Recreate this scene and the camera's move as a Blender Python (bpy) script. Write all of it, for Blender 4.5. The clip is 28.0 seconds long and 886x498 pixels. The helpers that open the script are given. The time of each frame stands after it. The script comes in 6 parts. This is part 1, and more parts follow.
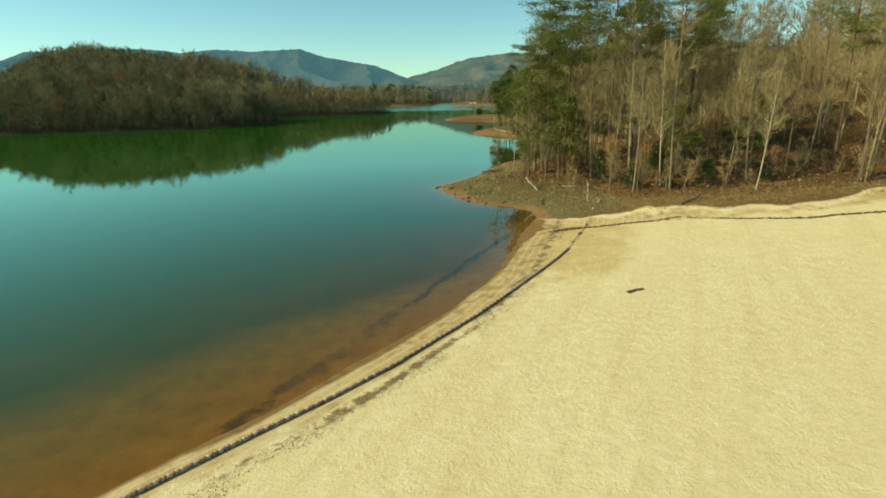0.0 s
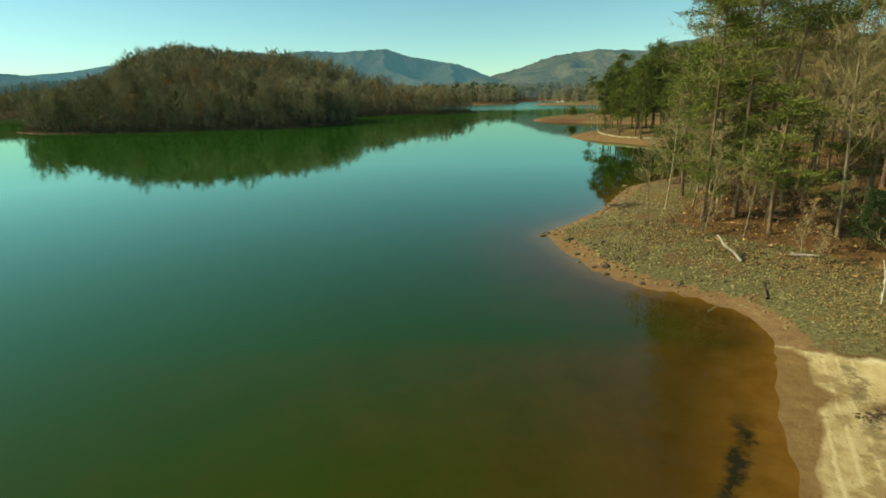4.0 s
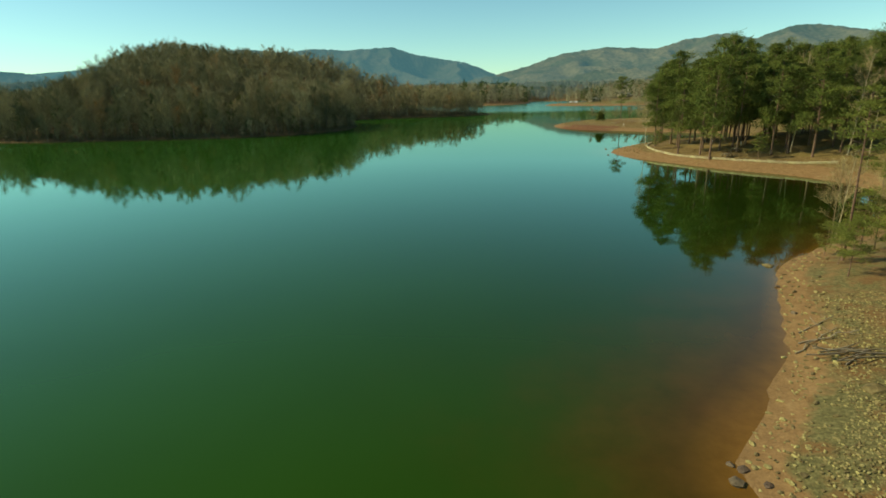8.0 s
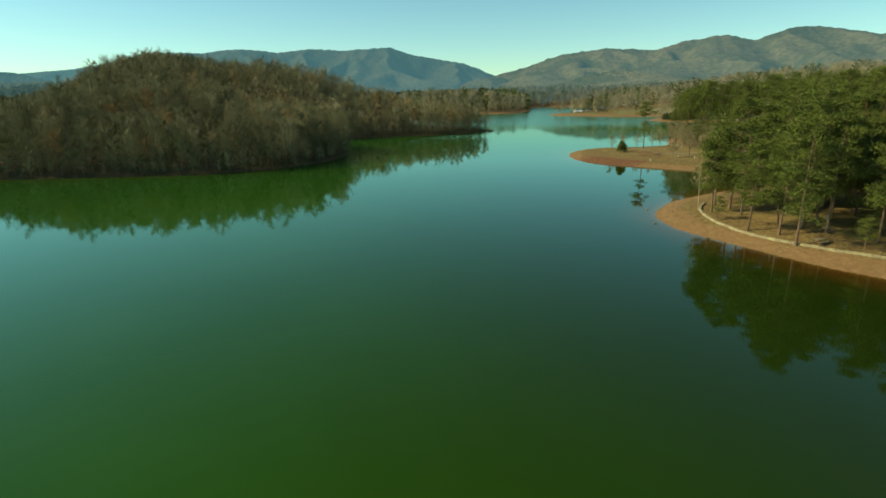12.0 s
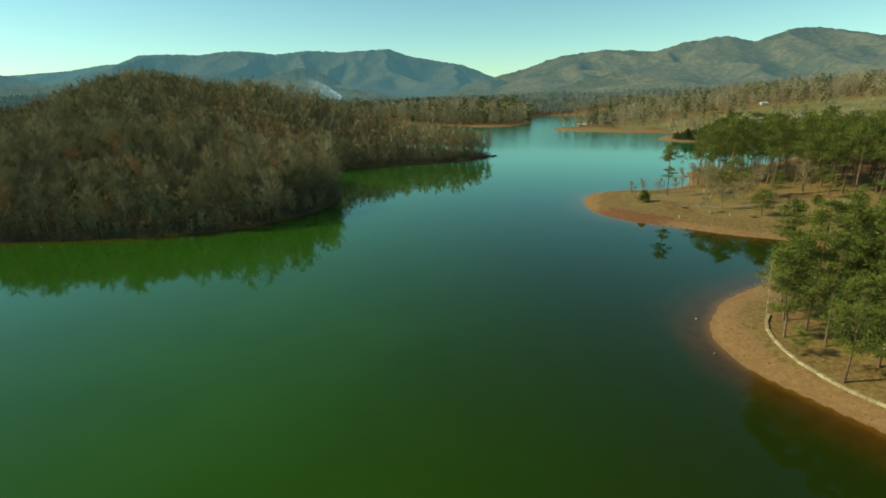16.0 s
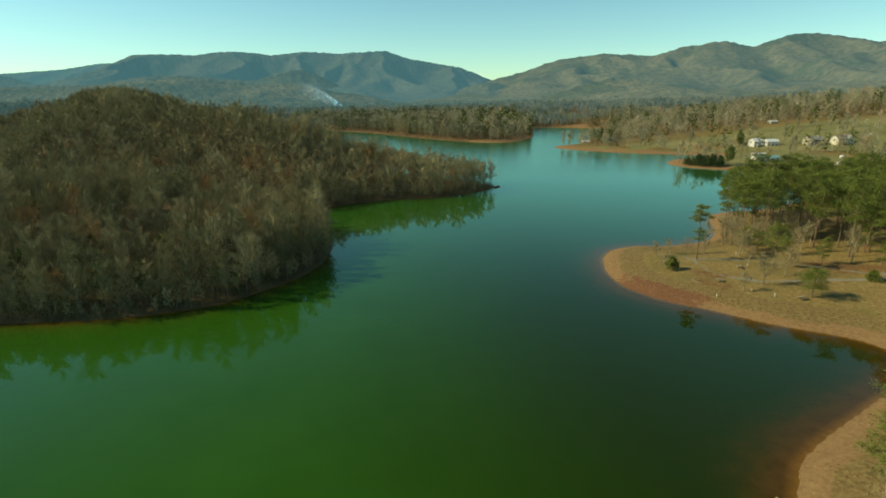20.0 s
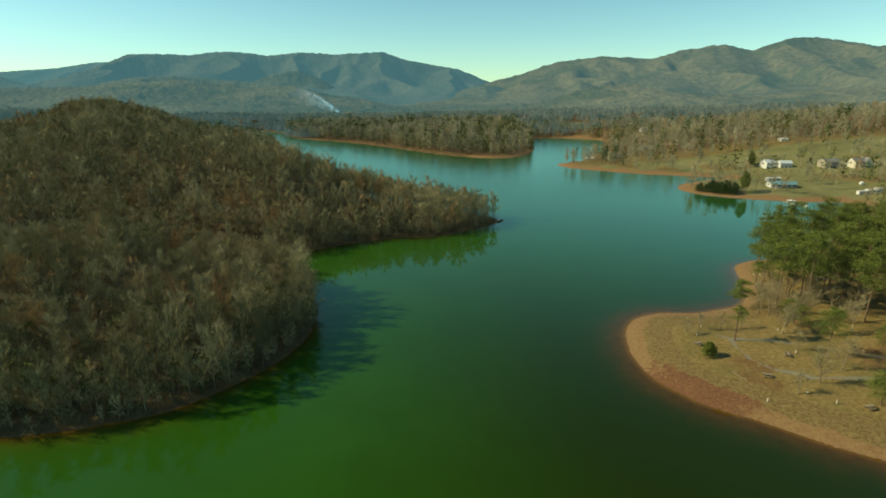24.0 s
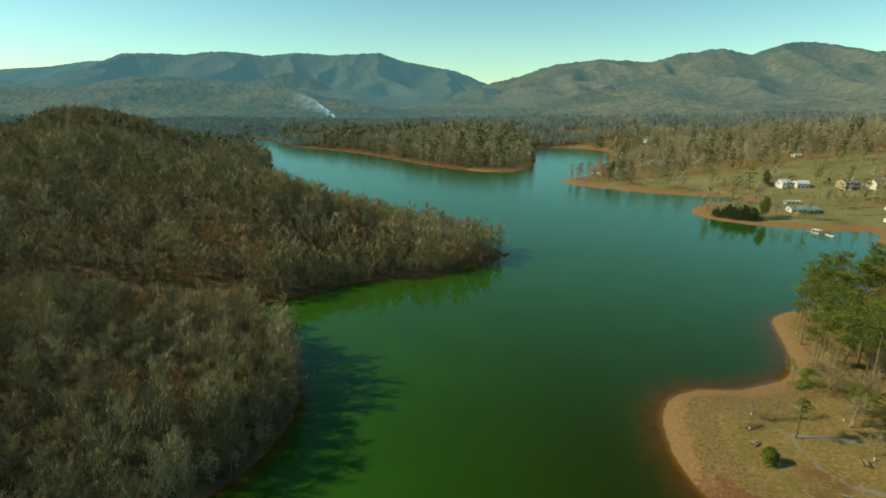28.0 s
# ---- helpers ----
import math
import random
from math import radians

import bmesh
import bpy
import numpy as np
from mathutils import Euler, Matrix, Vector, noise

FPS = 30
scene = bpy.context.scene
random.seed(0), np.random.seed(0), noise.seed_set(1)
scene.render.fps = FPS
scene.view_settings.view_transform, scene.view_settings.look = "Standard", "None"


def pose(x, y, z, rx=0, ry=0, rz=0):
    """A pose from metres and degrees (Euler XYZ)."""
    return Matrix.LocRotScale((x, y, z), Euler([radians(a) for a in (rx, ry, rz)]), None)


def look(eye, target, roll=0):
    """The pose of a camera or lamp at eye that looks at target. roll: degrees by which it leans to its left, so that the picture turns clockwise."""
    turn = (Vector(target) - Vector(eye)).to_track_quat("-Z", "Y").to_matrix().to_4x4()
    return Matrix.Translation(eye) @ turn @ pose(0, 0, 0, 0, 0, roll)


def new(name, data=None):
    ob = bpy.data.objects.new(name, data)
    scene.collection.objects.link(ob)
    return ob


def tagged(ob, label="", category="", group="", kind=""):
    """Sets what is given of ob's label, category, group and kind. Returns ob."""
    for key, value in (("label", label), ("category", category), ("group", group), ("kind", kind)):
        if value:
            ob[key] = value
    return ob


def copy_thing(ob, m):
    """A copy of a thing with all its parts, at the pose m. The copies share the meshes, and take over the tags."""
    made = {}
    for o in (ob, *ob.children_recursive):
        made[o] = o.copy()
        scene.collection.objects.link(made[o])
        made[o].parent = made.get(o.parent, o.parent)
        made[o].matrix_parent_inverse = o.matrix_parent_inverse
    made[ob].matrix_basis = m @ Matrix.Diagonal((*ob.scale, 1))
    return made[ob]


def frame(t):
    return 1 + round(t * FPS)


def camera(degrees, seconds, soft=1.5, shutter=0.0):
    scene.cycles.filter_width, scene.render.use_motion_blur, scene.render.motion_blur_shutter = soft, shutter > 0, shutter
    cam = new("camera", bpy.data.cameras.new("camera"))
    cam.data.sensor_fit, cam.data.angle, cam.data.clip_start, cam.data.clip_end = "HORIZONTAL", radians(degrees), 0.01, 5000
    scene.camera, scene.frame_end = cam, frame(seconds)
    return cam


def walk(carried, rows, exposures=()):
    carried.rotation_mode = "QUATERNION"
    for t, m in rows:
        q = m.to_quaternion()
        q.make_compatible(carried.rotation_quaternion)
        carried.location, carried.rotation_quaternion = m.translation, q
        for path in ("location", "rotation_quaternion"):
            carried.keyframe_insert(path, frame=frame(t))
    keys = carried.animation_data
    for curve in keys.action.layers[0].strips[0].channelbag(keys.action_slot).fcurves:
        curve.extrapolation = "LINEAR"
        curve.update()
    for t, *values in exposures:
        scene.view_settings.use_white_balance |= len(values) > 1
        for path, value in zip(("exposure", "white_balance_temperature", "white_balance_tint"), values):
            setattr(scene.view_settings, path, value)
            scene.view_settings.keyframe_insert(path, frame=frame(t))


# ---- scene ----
# ---- the camera's flight: seconds, x, y, z, yaw, pitch, roll (degrees) ----
cam = camera(80.35, 28.0, soft=1.7)
PATH = [
    (0.0, -0.06, 0.10, 12.32, -9.014, -16.278, -0.871),
    (0.5, 0.41, 3.37, 12.17, -7.591, -16.238, -0.809),
    (1.0, 0.82, 6.73, 12.06, -6.142, -16.196, -0.738),
    (1.5, 1.18, 10.12, 11.97, -4.726, -16.183, -0.811),
    (2.0, 1.45, 13.60, 11.92, -3.452, -16.205, -0.885),
    (2.5, 1.62, 17.14, 11.89, -2.356, -16.223, -0.923),
    (3.0, 1.69, 20.71, 11.87, -1.427, -16.256, -0.988),
    (3.5, 1.72, 24.33, 11.84, -0.724, -16.265, -1.046),
    (4.0, 1.67, 27.97, 11.79, -0.343, -16.258, -1.091),
    (4.5, 1.62, 31.65, 11.72, -0.021, -16.272, -1.053),
    (6.5, 0.78, 45.13, 11.95, 0.279, -16.351, -1.145),
    (7.0, 0.56, 48.74, 12.39, 0.294, -16.391, -1.119),
    (7.5, 0.38, 52.41, 12.97, 0.291, -16.415, -1.110),
    (8.0, 0.24, 56.10, 13.70, 0.304, -16.423, -1.076),
    (8.5, 0.11, 59.55, 14.54, 0.369, -16.455, -1.151),
    (9.0, -0.06, 62.91, 15.52, 0.368, -16.469, -1.165),
    (9.5, -0.29, 66.19, 16.60, 0.344, -16.506, -1.144),
    (10.0, -0.58, 69.40, 17.77, 0.277, -16.512, -1.058),
    (10.5, -0.90, 72.62, 19.04, 0.224, -16.498, -1.020),
    (11.0, -1.22, 75.85, 20.39, 0.129, -16.503, -0.890),
    (11.5, -1.48, 79.03, 21.80, 0.034, -16.489, -0.852),
    (13.5, -1.70, 91.05, 28.14, -0.032, -16.506, -0.950),
    (14.0, -1.71, 94.07, 29.86, -0.025, -16.484, -1.014),
    (14.5, -1.74, 97.11, 31.59, -0.044, -16.506, -1.015),
    (15.0, -1.87, 100.20, 33.34, -0.083, -16.514, -1.031),
    (15.5, -2.04, 103.32, 35.10, -0.093, -16.528, -1.020),
    (16.0, -2.25, 106.47, 36.87, -0.114, -16.538, -0.969),
    (16.5, -2.46, 109.59, 38.64, -0.201, -16.535, -0.861),
    (17.0, -2.68, 112.68, 40.41, -0.244, -16.522, -0.791),
    (17.5, -2.94, 115.75, 42.19, -0.318, -16.494, -0.702),
    (18.0, -3.17, 118.78, 43.95, -0.393, -16.510, -0.643),
    (18.5, -3.37, 121.84, 45.72, -0.459, -16.536, -0.505),
    (19.0, -3.56, 124.91, 47.48, -0.499, -16.517, -0.441),
    (19.5, -3.71, 128.02, 49.25, -0.529, -16.555, -0.425),
    (20.0, -3.81, 131.19, 51.02, -0.573, -16.515, -0.463),
    (20.5, -3.89, 134.35, 52.77, -0.594, -16.538, -0.448),
    (21.0, -4.00, 137.46, 54.48, -0.619, -16.522, -0.443),
    (21.5, -4.13, 140.56, 56.18, -0.673, -16.540, -0.436),
    (23.5, -4.45, 153.36, 63.08, -0.891, -16.563, -0.143),
    (24.0, -4.60, 156.67, 64.79, -0.941, -16.567, -0.109),
    (24.5, -4.76, 160.06, 66.46, -1.012, -16.550, 0.006),
    (25.0, -4.90, 163.58, 68.06, -1.065, -16.526, 0.107),
    (25.5, -5.06, 167.16, 69.56, -1.129, -16.525, 0.198),
    (26.0, -5.26, 170.68, 70.90, -1.176, -16.481, 0.245),
    (26.5, -5.51, 174.05, 72.07, -1.214, -16.471, 0.303),
    (27.0, -5.79, 177.21, 73.08, -1.287, -16.503, 0.361),
    (27.5, -6.11, 180.22, 73.97, -1.348, -16.532, 0.339),
    (28.0, -6.46, 183.18, 74.81, -1.386, -16.547, 0.328),
]
EXPOSURES = [(0.0, 0.1, 6900.0, 0.0), (28.0, 0.1, 6900.0, 0.0)]
walk(cam, [(t, pose(x, y, z, 90 + p, 0, w) @ pose(0, 0, 0, 0, 0, r)) for t, x, y, z, w, p, r in PATH], EXPOSURES)

# ---- light: clear winter sky, sun from the west at middle height ----
SUN_FROM = Vector((-1.0, 0.04, 0.70)).normalized()
world = bpy.data.worlds.new("sky")
scene.world = world
world.use_nodes = True
wn = world.node_tree.nodes
sky = wn.new("ShaderNodeTexSky")
sky.sky_type, sky.sun_disc = "NISHITA", False
sky.sun_elevation = math.asin(SUN_FROM.z)
sky.sun_rotation = math.atan2(SUN_FROM.x, SUN_FROM.y)
sky.air_density, sky.dust_density, sky.ozone_density = 0.92, 0.1, 1.6
grade = wn.new("ShaderNodeMix")
grade.data_type, grade.blend_type = "RGBA", "MULTIPLY"
grade.inputs[0].default_value = 1.0
grade.inputs[7].default_value = (0.77, 1.05, 0.97, 1.0)
world.node_tree.links.new(sky.outputs[0], grade.inputs[6])
world.node_tree.links.new(grade.outputs[2], wn["Background"].inputs[0])
wn["Background"].inputs[1].default_value = 0.125
sun_data = bpy.data.lights.new("sun", "SUN")
sun_data.energy, sun_data.angle, sun_data.color = 4.8, radians(0.6), (1.0, 0.87, 0.60)
sun = new("sun", sun_data)
sun.matrix_world = look(SUN_FROM * 300, (0, 0, 0))

# ---- small tools ----
rng = np.random.default_rng(7)


def mesh_from(name, v, tris, material=None, smooth=False):
    """A mesh of triangles from arrays."""
    v, tris = np.asarray(v, np.float32).reshape(-1, 3), np.asarray(tris, np.int32).reshape(-1, 3)
    me = bpy.data.meshes.new(name)
    me.vertices.add(len(v))
    me.vertices.foreach_set("co", v.ravel())
    me.loops.add(len(tris) * 3)
    me.loops.foreach_set("vertex_index", tris.ravel())
    me.polygons.add(len(tris))
    me.polygons.foreach_set("loop_start", np.arange(0, len(tris) * 3, 3, dtype=np.int32))
    me.polygons.foreach_set("use_smooth", np.full(len(tris), smooth))
    me.update(calc_edges=True)
    if material:
        me.materials.append(material)
    return me


def under(name, me, parent, label="", place=None):
    """One mesh object as a part of a thing or of a part."""
    ob = new(name, me)
    ob.parent = parent
    if place is not None:
        ob.matrix_basis = place
    if label:
        ob["label"] = label
    return ob


def part(name, bm, material, parent, label=""):
    """Links a bmesh as one mesh object under a thing or part."""
    me = bpy.data.meshes.new(name)
    bm.to_mesh(me)
    bm.free()
    me.materials.append(material)
    return under(name, me, parent, label)


def base(name, m, label, category, group="", kind=""):
    """An empty at the base of a thing."""
    ob = new(name)
    ob.matrix_basis = m
    ob.empty_display_size = 0.2
    return tagged(ob, label, category, group, kind)


def box(bm, x0, x1, y0, y1, z0, z1, bevel=0.0, m=None):
    """A bevelled box in a bmesh."""
    made = bmesh.ops.create_cube(bm, size=1.0)["verts"]
    for v in made:
        v.co = Vector((x0 + (v.co.x + 0.5) * (x1 - x0), y0 + (v.co.y + 0.5) * (y1 - y0), z0 + (v.co.z + 0.5) * (z1 - z0)))
    if bevel:
        edges = list({e for v in made for e in v.link_edges})
        made = bmesh.ops.bevel(bm, geom=edges, offset=bevel, segments=1, affect="EDGES")["verts"]
    if m is not None:
        bmesh.ops.transform(bm, matrix=m, verts=list({v for v in made}))
    return bm


def hash2(ix, iy, seed):
    n = (ix.astype(np.int64) * 374761393 + iy.astype(np.int64) * 668265263 + seed * 2147483647) & 0xFFFFFFFF
    n = ((n ^ (n >> 13)) * 1274126177) & 0xFFFFFFFF
    return ((n ^ (n >> 16)) & 0xFFFF) / 65535.0


def bumps(x, y, size, seed=0, octaves=3):
    """Smooth noise from -1 to 1 whose largest waves are size metres long."""
    out, amp, total = 0.0, 1.0, 0.0
    for o in range(octaves):
        u, v = np.asarray(x, float) / size, np.asarray(y, float) / size
        iu, iv = np.floor(u), np.floor(v)
        fu, fv = u - iu, v - iv
        fu, fv = fu * fu * (3 - 2 * fu), fv * fv * (3 - 2 * fv)
        a, b = hash2(iu, iv, seed + o), hash2(iu + 1, iv, seed + o)
        c, d = hash2(iu, iv + 1, seed + o), hash2(iu + 1, iv + 1, seed + o)
        out = out + amp * ((a * (1 - fu) + b * fu) * (1 - fv) + (c * (1 - fu) + d * fu) * fv - 0.5) * 2
        total, amp, size = total + amp, amp * 0.5, size * 0.5
    return out / total


def ease(x, a, b):
    u = np.clip((np.asarray(x, float) - a) / (b - a), 0, 1)
    return u * u * (3 - 2 * u)


# ---- the lake's outline on the plan ----
SHORE_BEACH = [(-420, -150), (-110, -48), (-42, -6), (-16, 11), (-9, 16), (-5, 18.8), (-1.5, 22.2), (3.4, 27), (9, 34), (11.7, 39.3), (13.8, 43.1), (16.4, 48.2), (18.2, 51.5), (18.8, 54.4),
               (17, 57), (14.2, 59.3), (12.6, 63.5), (11.6, 68), (10.8, 72.5), (14, 76), (18, 81), (21, 86), (26, 95), (31, 99), (41, 106), (54, 116), (61, 131)]
SHORE_PICNIC = [(57, 142), (50, 150), (45, 159), (39.5, 170), (39, 177), (41, 185), (48, 194), (58, 201), (74, 210), (90, 222), (86, 233),
                (72, 240), (62, 249), (53, 256), (46.5, 266), (46, 277), (49, 291), (55, 300), (64, 304), (75, 303), (87, 307), (95, 312),
                (101, 322), (107, 337), (112, 349), (122, 355), (137, 357), (165, 372), (205, 405)]
SHORE_FAR = [(226, 435), (231, 447), (250, 462), (247, 469), (217, 472), (191, 483), (172, 497), (165, 514), (174, 534), (196, 550), (240, 566),
             (205, 575), (167, 589), (141, 607), (118, 626), (108, 647), (123, 663), (145, 677), (162, 724), (198, 780), (220, 824), (238, 925),
             (150, 962), (129, 880), (119, 810), (108, 765), (92, 725), (71, 702), (32, 710), (-17, 762), (-55, 817), (-121, 892), (-183, 935), (-213, 967), (-245, 1030), (-262, 1075), (-300, 1112), (-333, 1127)]
SHORE_WEST = [(-348, 1110), (-312, 1030), (-258, 950), (-238, 870), (-208, 805), (-177, 760), (-170, 720), (-166, 680), (-150, 630), (-128, 585), (-105, 550), (-78, 520), (-42, 485), (-8, 462), (27, 433), (30, 425),
              (22, 414), (3, 401), (-7, 394), (-21, 394), (-44, 384), (-62, 369), (-76, 361), (-70, 352), (-53, 331), (-43, 315), (-40, 302),
              (-40, 288), (-45, 274), (-55, 260), (-66, 252), (-85, 246.5), (-117, 245), (-141, 243), (-163, 246), (-180, 262), (-205, 320),
              (-260, 420), (-330, 500), (-420, 420), (-520, 200)]


def rounded(ring, times=2):
    p = np.array(ring, float)
    for _ in range(times):
        q = np.roll(p, -1, 0)
        p = np.stack([0.8 * p + 0.2 * q, 0.2 * p + 0.8 * q], 1).reshape(-1, 2)
    return p


LAKE = rounded(SHORE_BEACH + SHORE_PICNIC + SHORE_FAR + SHORE_WEST)


def shore(x, y):
    """Metres from the waterline: positive on land, negative in the lake."""
    shape = np.shape(x)
    p = np.stack([np.ravel(x), np.ravel(y)], -1).astype(float)
    a, b = LAKE, np.roll(LAKE, -1, 0)
    e = b - a
    out = np.empty(len(p))
    for s in range(0, len(p), 6000):
        q = p[s:s + 6000, None, :]
        w = q - a
        k = np.clip((w * e).sum(-1) / ((e * e).sum(-1) + 1e-9), 0, 1)
        d = np.sqrt((((w - k[..., None] * e)) ** 2).sum(-1).min(1))
        py, px = q[..., 1], q[..., 0]
        cross = ((a[:, 1] > py) != (b[:, 1] > py)) & (px < e[:, 0] * (py - a[:, 1]) / (e[:, 1] + 1e-12) + a[:, 0])
        out[s:s + 6000] = np.where(cross.sum(1) % 2 == 1, -d, d)
    return out.reshape(shape)


def beach_edge(x):
    """Where the sand of the beach ends and the wooded bank begins."""
    return np.interp(x, [12, 18, 22, 26.5, 32, 40, 49, 70, 120, 200], [53, 51, 48.3, 46.8, 44.3, 42.4, 41.2, 38, 30, 16])


HILLS = [(-215, 410, 14, 40, 45), (-330, 740, 22, 85, 70), (-200, 468, 24, 60, 60), (-215, 520, 19, 60, 50), (-280, 590, 14, 70, 80), (-560, 890, 29, 130, 110),
         (-110, 468, 14, 50, 40), (-75, 420, 12, 36, 30), (-35, 440, 3, 34, 24), (-90, 308, 5, 36, 26), (-135, 295, 11, 50, 34), (-130, 430, 14, 50, 36), (-400, 760, 24, 90, 70),
         (0, 850, 6, 80, 80), (90, 85, 7, 38, 32), (150, 100, 12, 70, 60), (170, 260, 4, 60, 80), (330, 660, 8, 90, 90),
         (430, 790, 18, 160, 110), (250, 930, 10, 140, 90), (300, 1230, 20, 500, 130), (760, 1120, 26, 260, 160), (600, 700, 30, 180, 200), (-420, 1150, 12, 180, 120)]


def open_field(x, y):
    """How far a place in the valley is open grass rather than wood."""
    x, y = np.asarray(x, float), np.asarray(y, float)
    near = ease(y, 440, 480) * ease(x, 100, 125) * ease(645 - y + 0.1 * (x - 100), 0, 40)
    fields = ease(bumps(x, y, 120, 21), 0.30, 0.40) * ease(y, 640, 680) * ease(1500 - y, 0, 100) * ease(x, 110, 170)
    return np.maximum(near * ease(bumps(x, y, 60, 22), -0.55, -0.40), fields)


def ground(x, y, d=None):
    """The height of the land or of the lake's bed."""
    x, y = np.asarray(x, float), np.asarray(y, float)
    d = shore(x, y) if d is None else d
    d = d + 0.5 * bumps(x, y, 9, 3) * ease(np.abs(y), 0, 5)
    sand = ease(beach_edge(x) - y, -1.5, 2.5) * ease(x, -60, -20)
    on = np.maximum(d, 0)
    bank = 2.1 * (1 - np.exp(-on / 6.5)) + 0.03 * np.clip(on - 10, 0, 150)
    dune = 0.075 * np.minimum(on, 30)
    land = bank * (1 - sand) + dune * sand
    inland = ease(d, 5, 45)
    for hx, hy, h, sx, sy in HILLS:
        land = land + h * inland * np.exp(-(((x - hx) / sx) ** 2 + ((y - hy) / sy) ** 2))
    land = land + inland * (1 - sand) * (0.7 * bumps(x, y, 40, 5) + 5 * ease(y, 600, 1500) * bumps(x, y, 300, 6))
    land = land + ease(d, 0.3, 2) * (1 - sand) * 0.09 * bumps(x, y, 3, 8) + sand * 0.035 * bumps(x, y, 2.5, 9) * ease(d, 0, 1)
    shelf = np.maximum(sand, np.exp(-(((x - 14) / 13) ** 2 + ((y - 68) / 24) ** 2)))
    rim = ease(x, 30, 36) * ease(y, 116, 130) * ease(360 - y, 0, 20)
    bed = (0.11 - 0.082 * shelf) * np.minimum(d, 0) - 0.06 * rim * np.maximum(np.minimum(d, 0), -4.5)
    return np.where(d > 0, land, np.maximum(bed, -3.5))


def ground_at(x, y):
    return float(ground(np.array([x]), np.array([y]))[0])

# ---- materials ----
def shader(name, rough=0.9, spec=0.3):
    m = bpy.data.materials.new(name)
    m.use_nodes = True
    nt = m.node_tree
    b = nt.nodes["Principled BSDF"]
    b.inputs["Roughness"].default_value = rough
    b.inputs["Specular IOR Level"].default_value = spec
    return m, nt, b


def add(nt, kind, **values):
    n = nt.nodes.new(kind)
    for k, v in values.items():
        n.inputs[k.replace("_", " ")].default_value = v
    return n


def noise_of(nt, scale, detail=4.0, rough=0.6, coords=None, stretch=None):
    n = add(nt, "ShaderNodeTexNoise", Scale=scale, Detail=detail, Roughness=rough)
    if coords is None:
        coords = nt.nodes.new("ShaderNodeNewGeometry").outputs["Position"]
    if stretch:
        s = nt.nodes.new("ShaderNodeMapping")
        s.vector_type = "TEXTURE"
        s.inputs["Scale"].default_value = stretch[:3]
        s.inputs["Rotation"].default_value = (0, 0, stretch[3])
        nt.links.new(coords, s.inputs["Vector"])
        coords = s.outputs[0]
    nt.links.new(coords, n.inputs["Vector"])
    return n.outputs["Fac"]


def ramp(nt, fac, *stops):
    r = nt.nodes.new("ShaderNodeValToRGB")
    els = r.color_ramp.elements
    while len(els) < len(stops):
        els.new(0.5)
    for e, (p, c) in zip(els, stops):
        e.position, e.color = p, (*c, 1) if len(c) == 3 else c
    nt.links.new(fac, r.inputs[0])
    return r.outputs[0]


def mix(nt, fac, a, b, blend="MIX"):
    n = nt.nodes.new("ShaderNodeMix")
    n.data_type, n.blend_type = "RGBA", blend
    for slot, v in ((0, fac), (6, a), (7, b)):
        if isinstance(v, (int, float)):
            n.inputs[slot].default_value = v
        elif isinstance(v, tuple):
            n.inputs[slot].default_value = (*v, 1)
        else:
            nt.links.new(v, n.inputs[slot])
    return n.outputs[2]


def maths(nt, op, a, b=0.0, clamp=False):
    n = nt.nodes.new("ShaderNodeMath")
    n.operation, n.use_clamp = op, clamp
    for slot, v in enumerate((a, b)):
        if isinstance(v, (int, float)):
            n.inputs[slot].default_value = v
        else:
            nt.links.new(v, n.inputs[slot])
    return n.outputs[0]


def relief(nt, b, height, strength=0.5, distance=0.1):
    n = add(nt, "ShaderNodeBump", Strength=strength, Distance=distance)
    nt.links.new(height, n.inputs["Height"])
    nt.links.new(n.outputs[0], b.inputs["Normal"])


def mask(nt, name, scale=1.2, spread=0.5):
    """A zone of the ground with a ragged edge."""
    a = nt.nodes.new("ShaderNodeAttribute")
    a.attribute_name = name
    n = noise_of(nt, scale, 6, 0.65)
    v = maths(nt, "ADD", a.outputs["Fac"], maths(nt, "MULTIPLY", maths(nt, "SUBTRACT", n, 0.5), spread))
    return maths(nt, "MULTIPLY", maths(nt, "SUBTRACT", v, 0.4), 5.0, True)


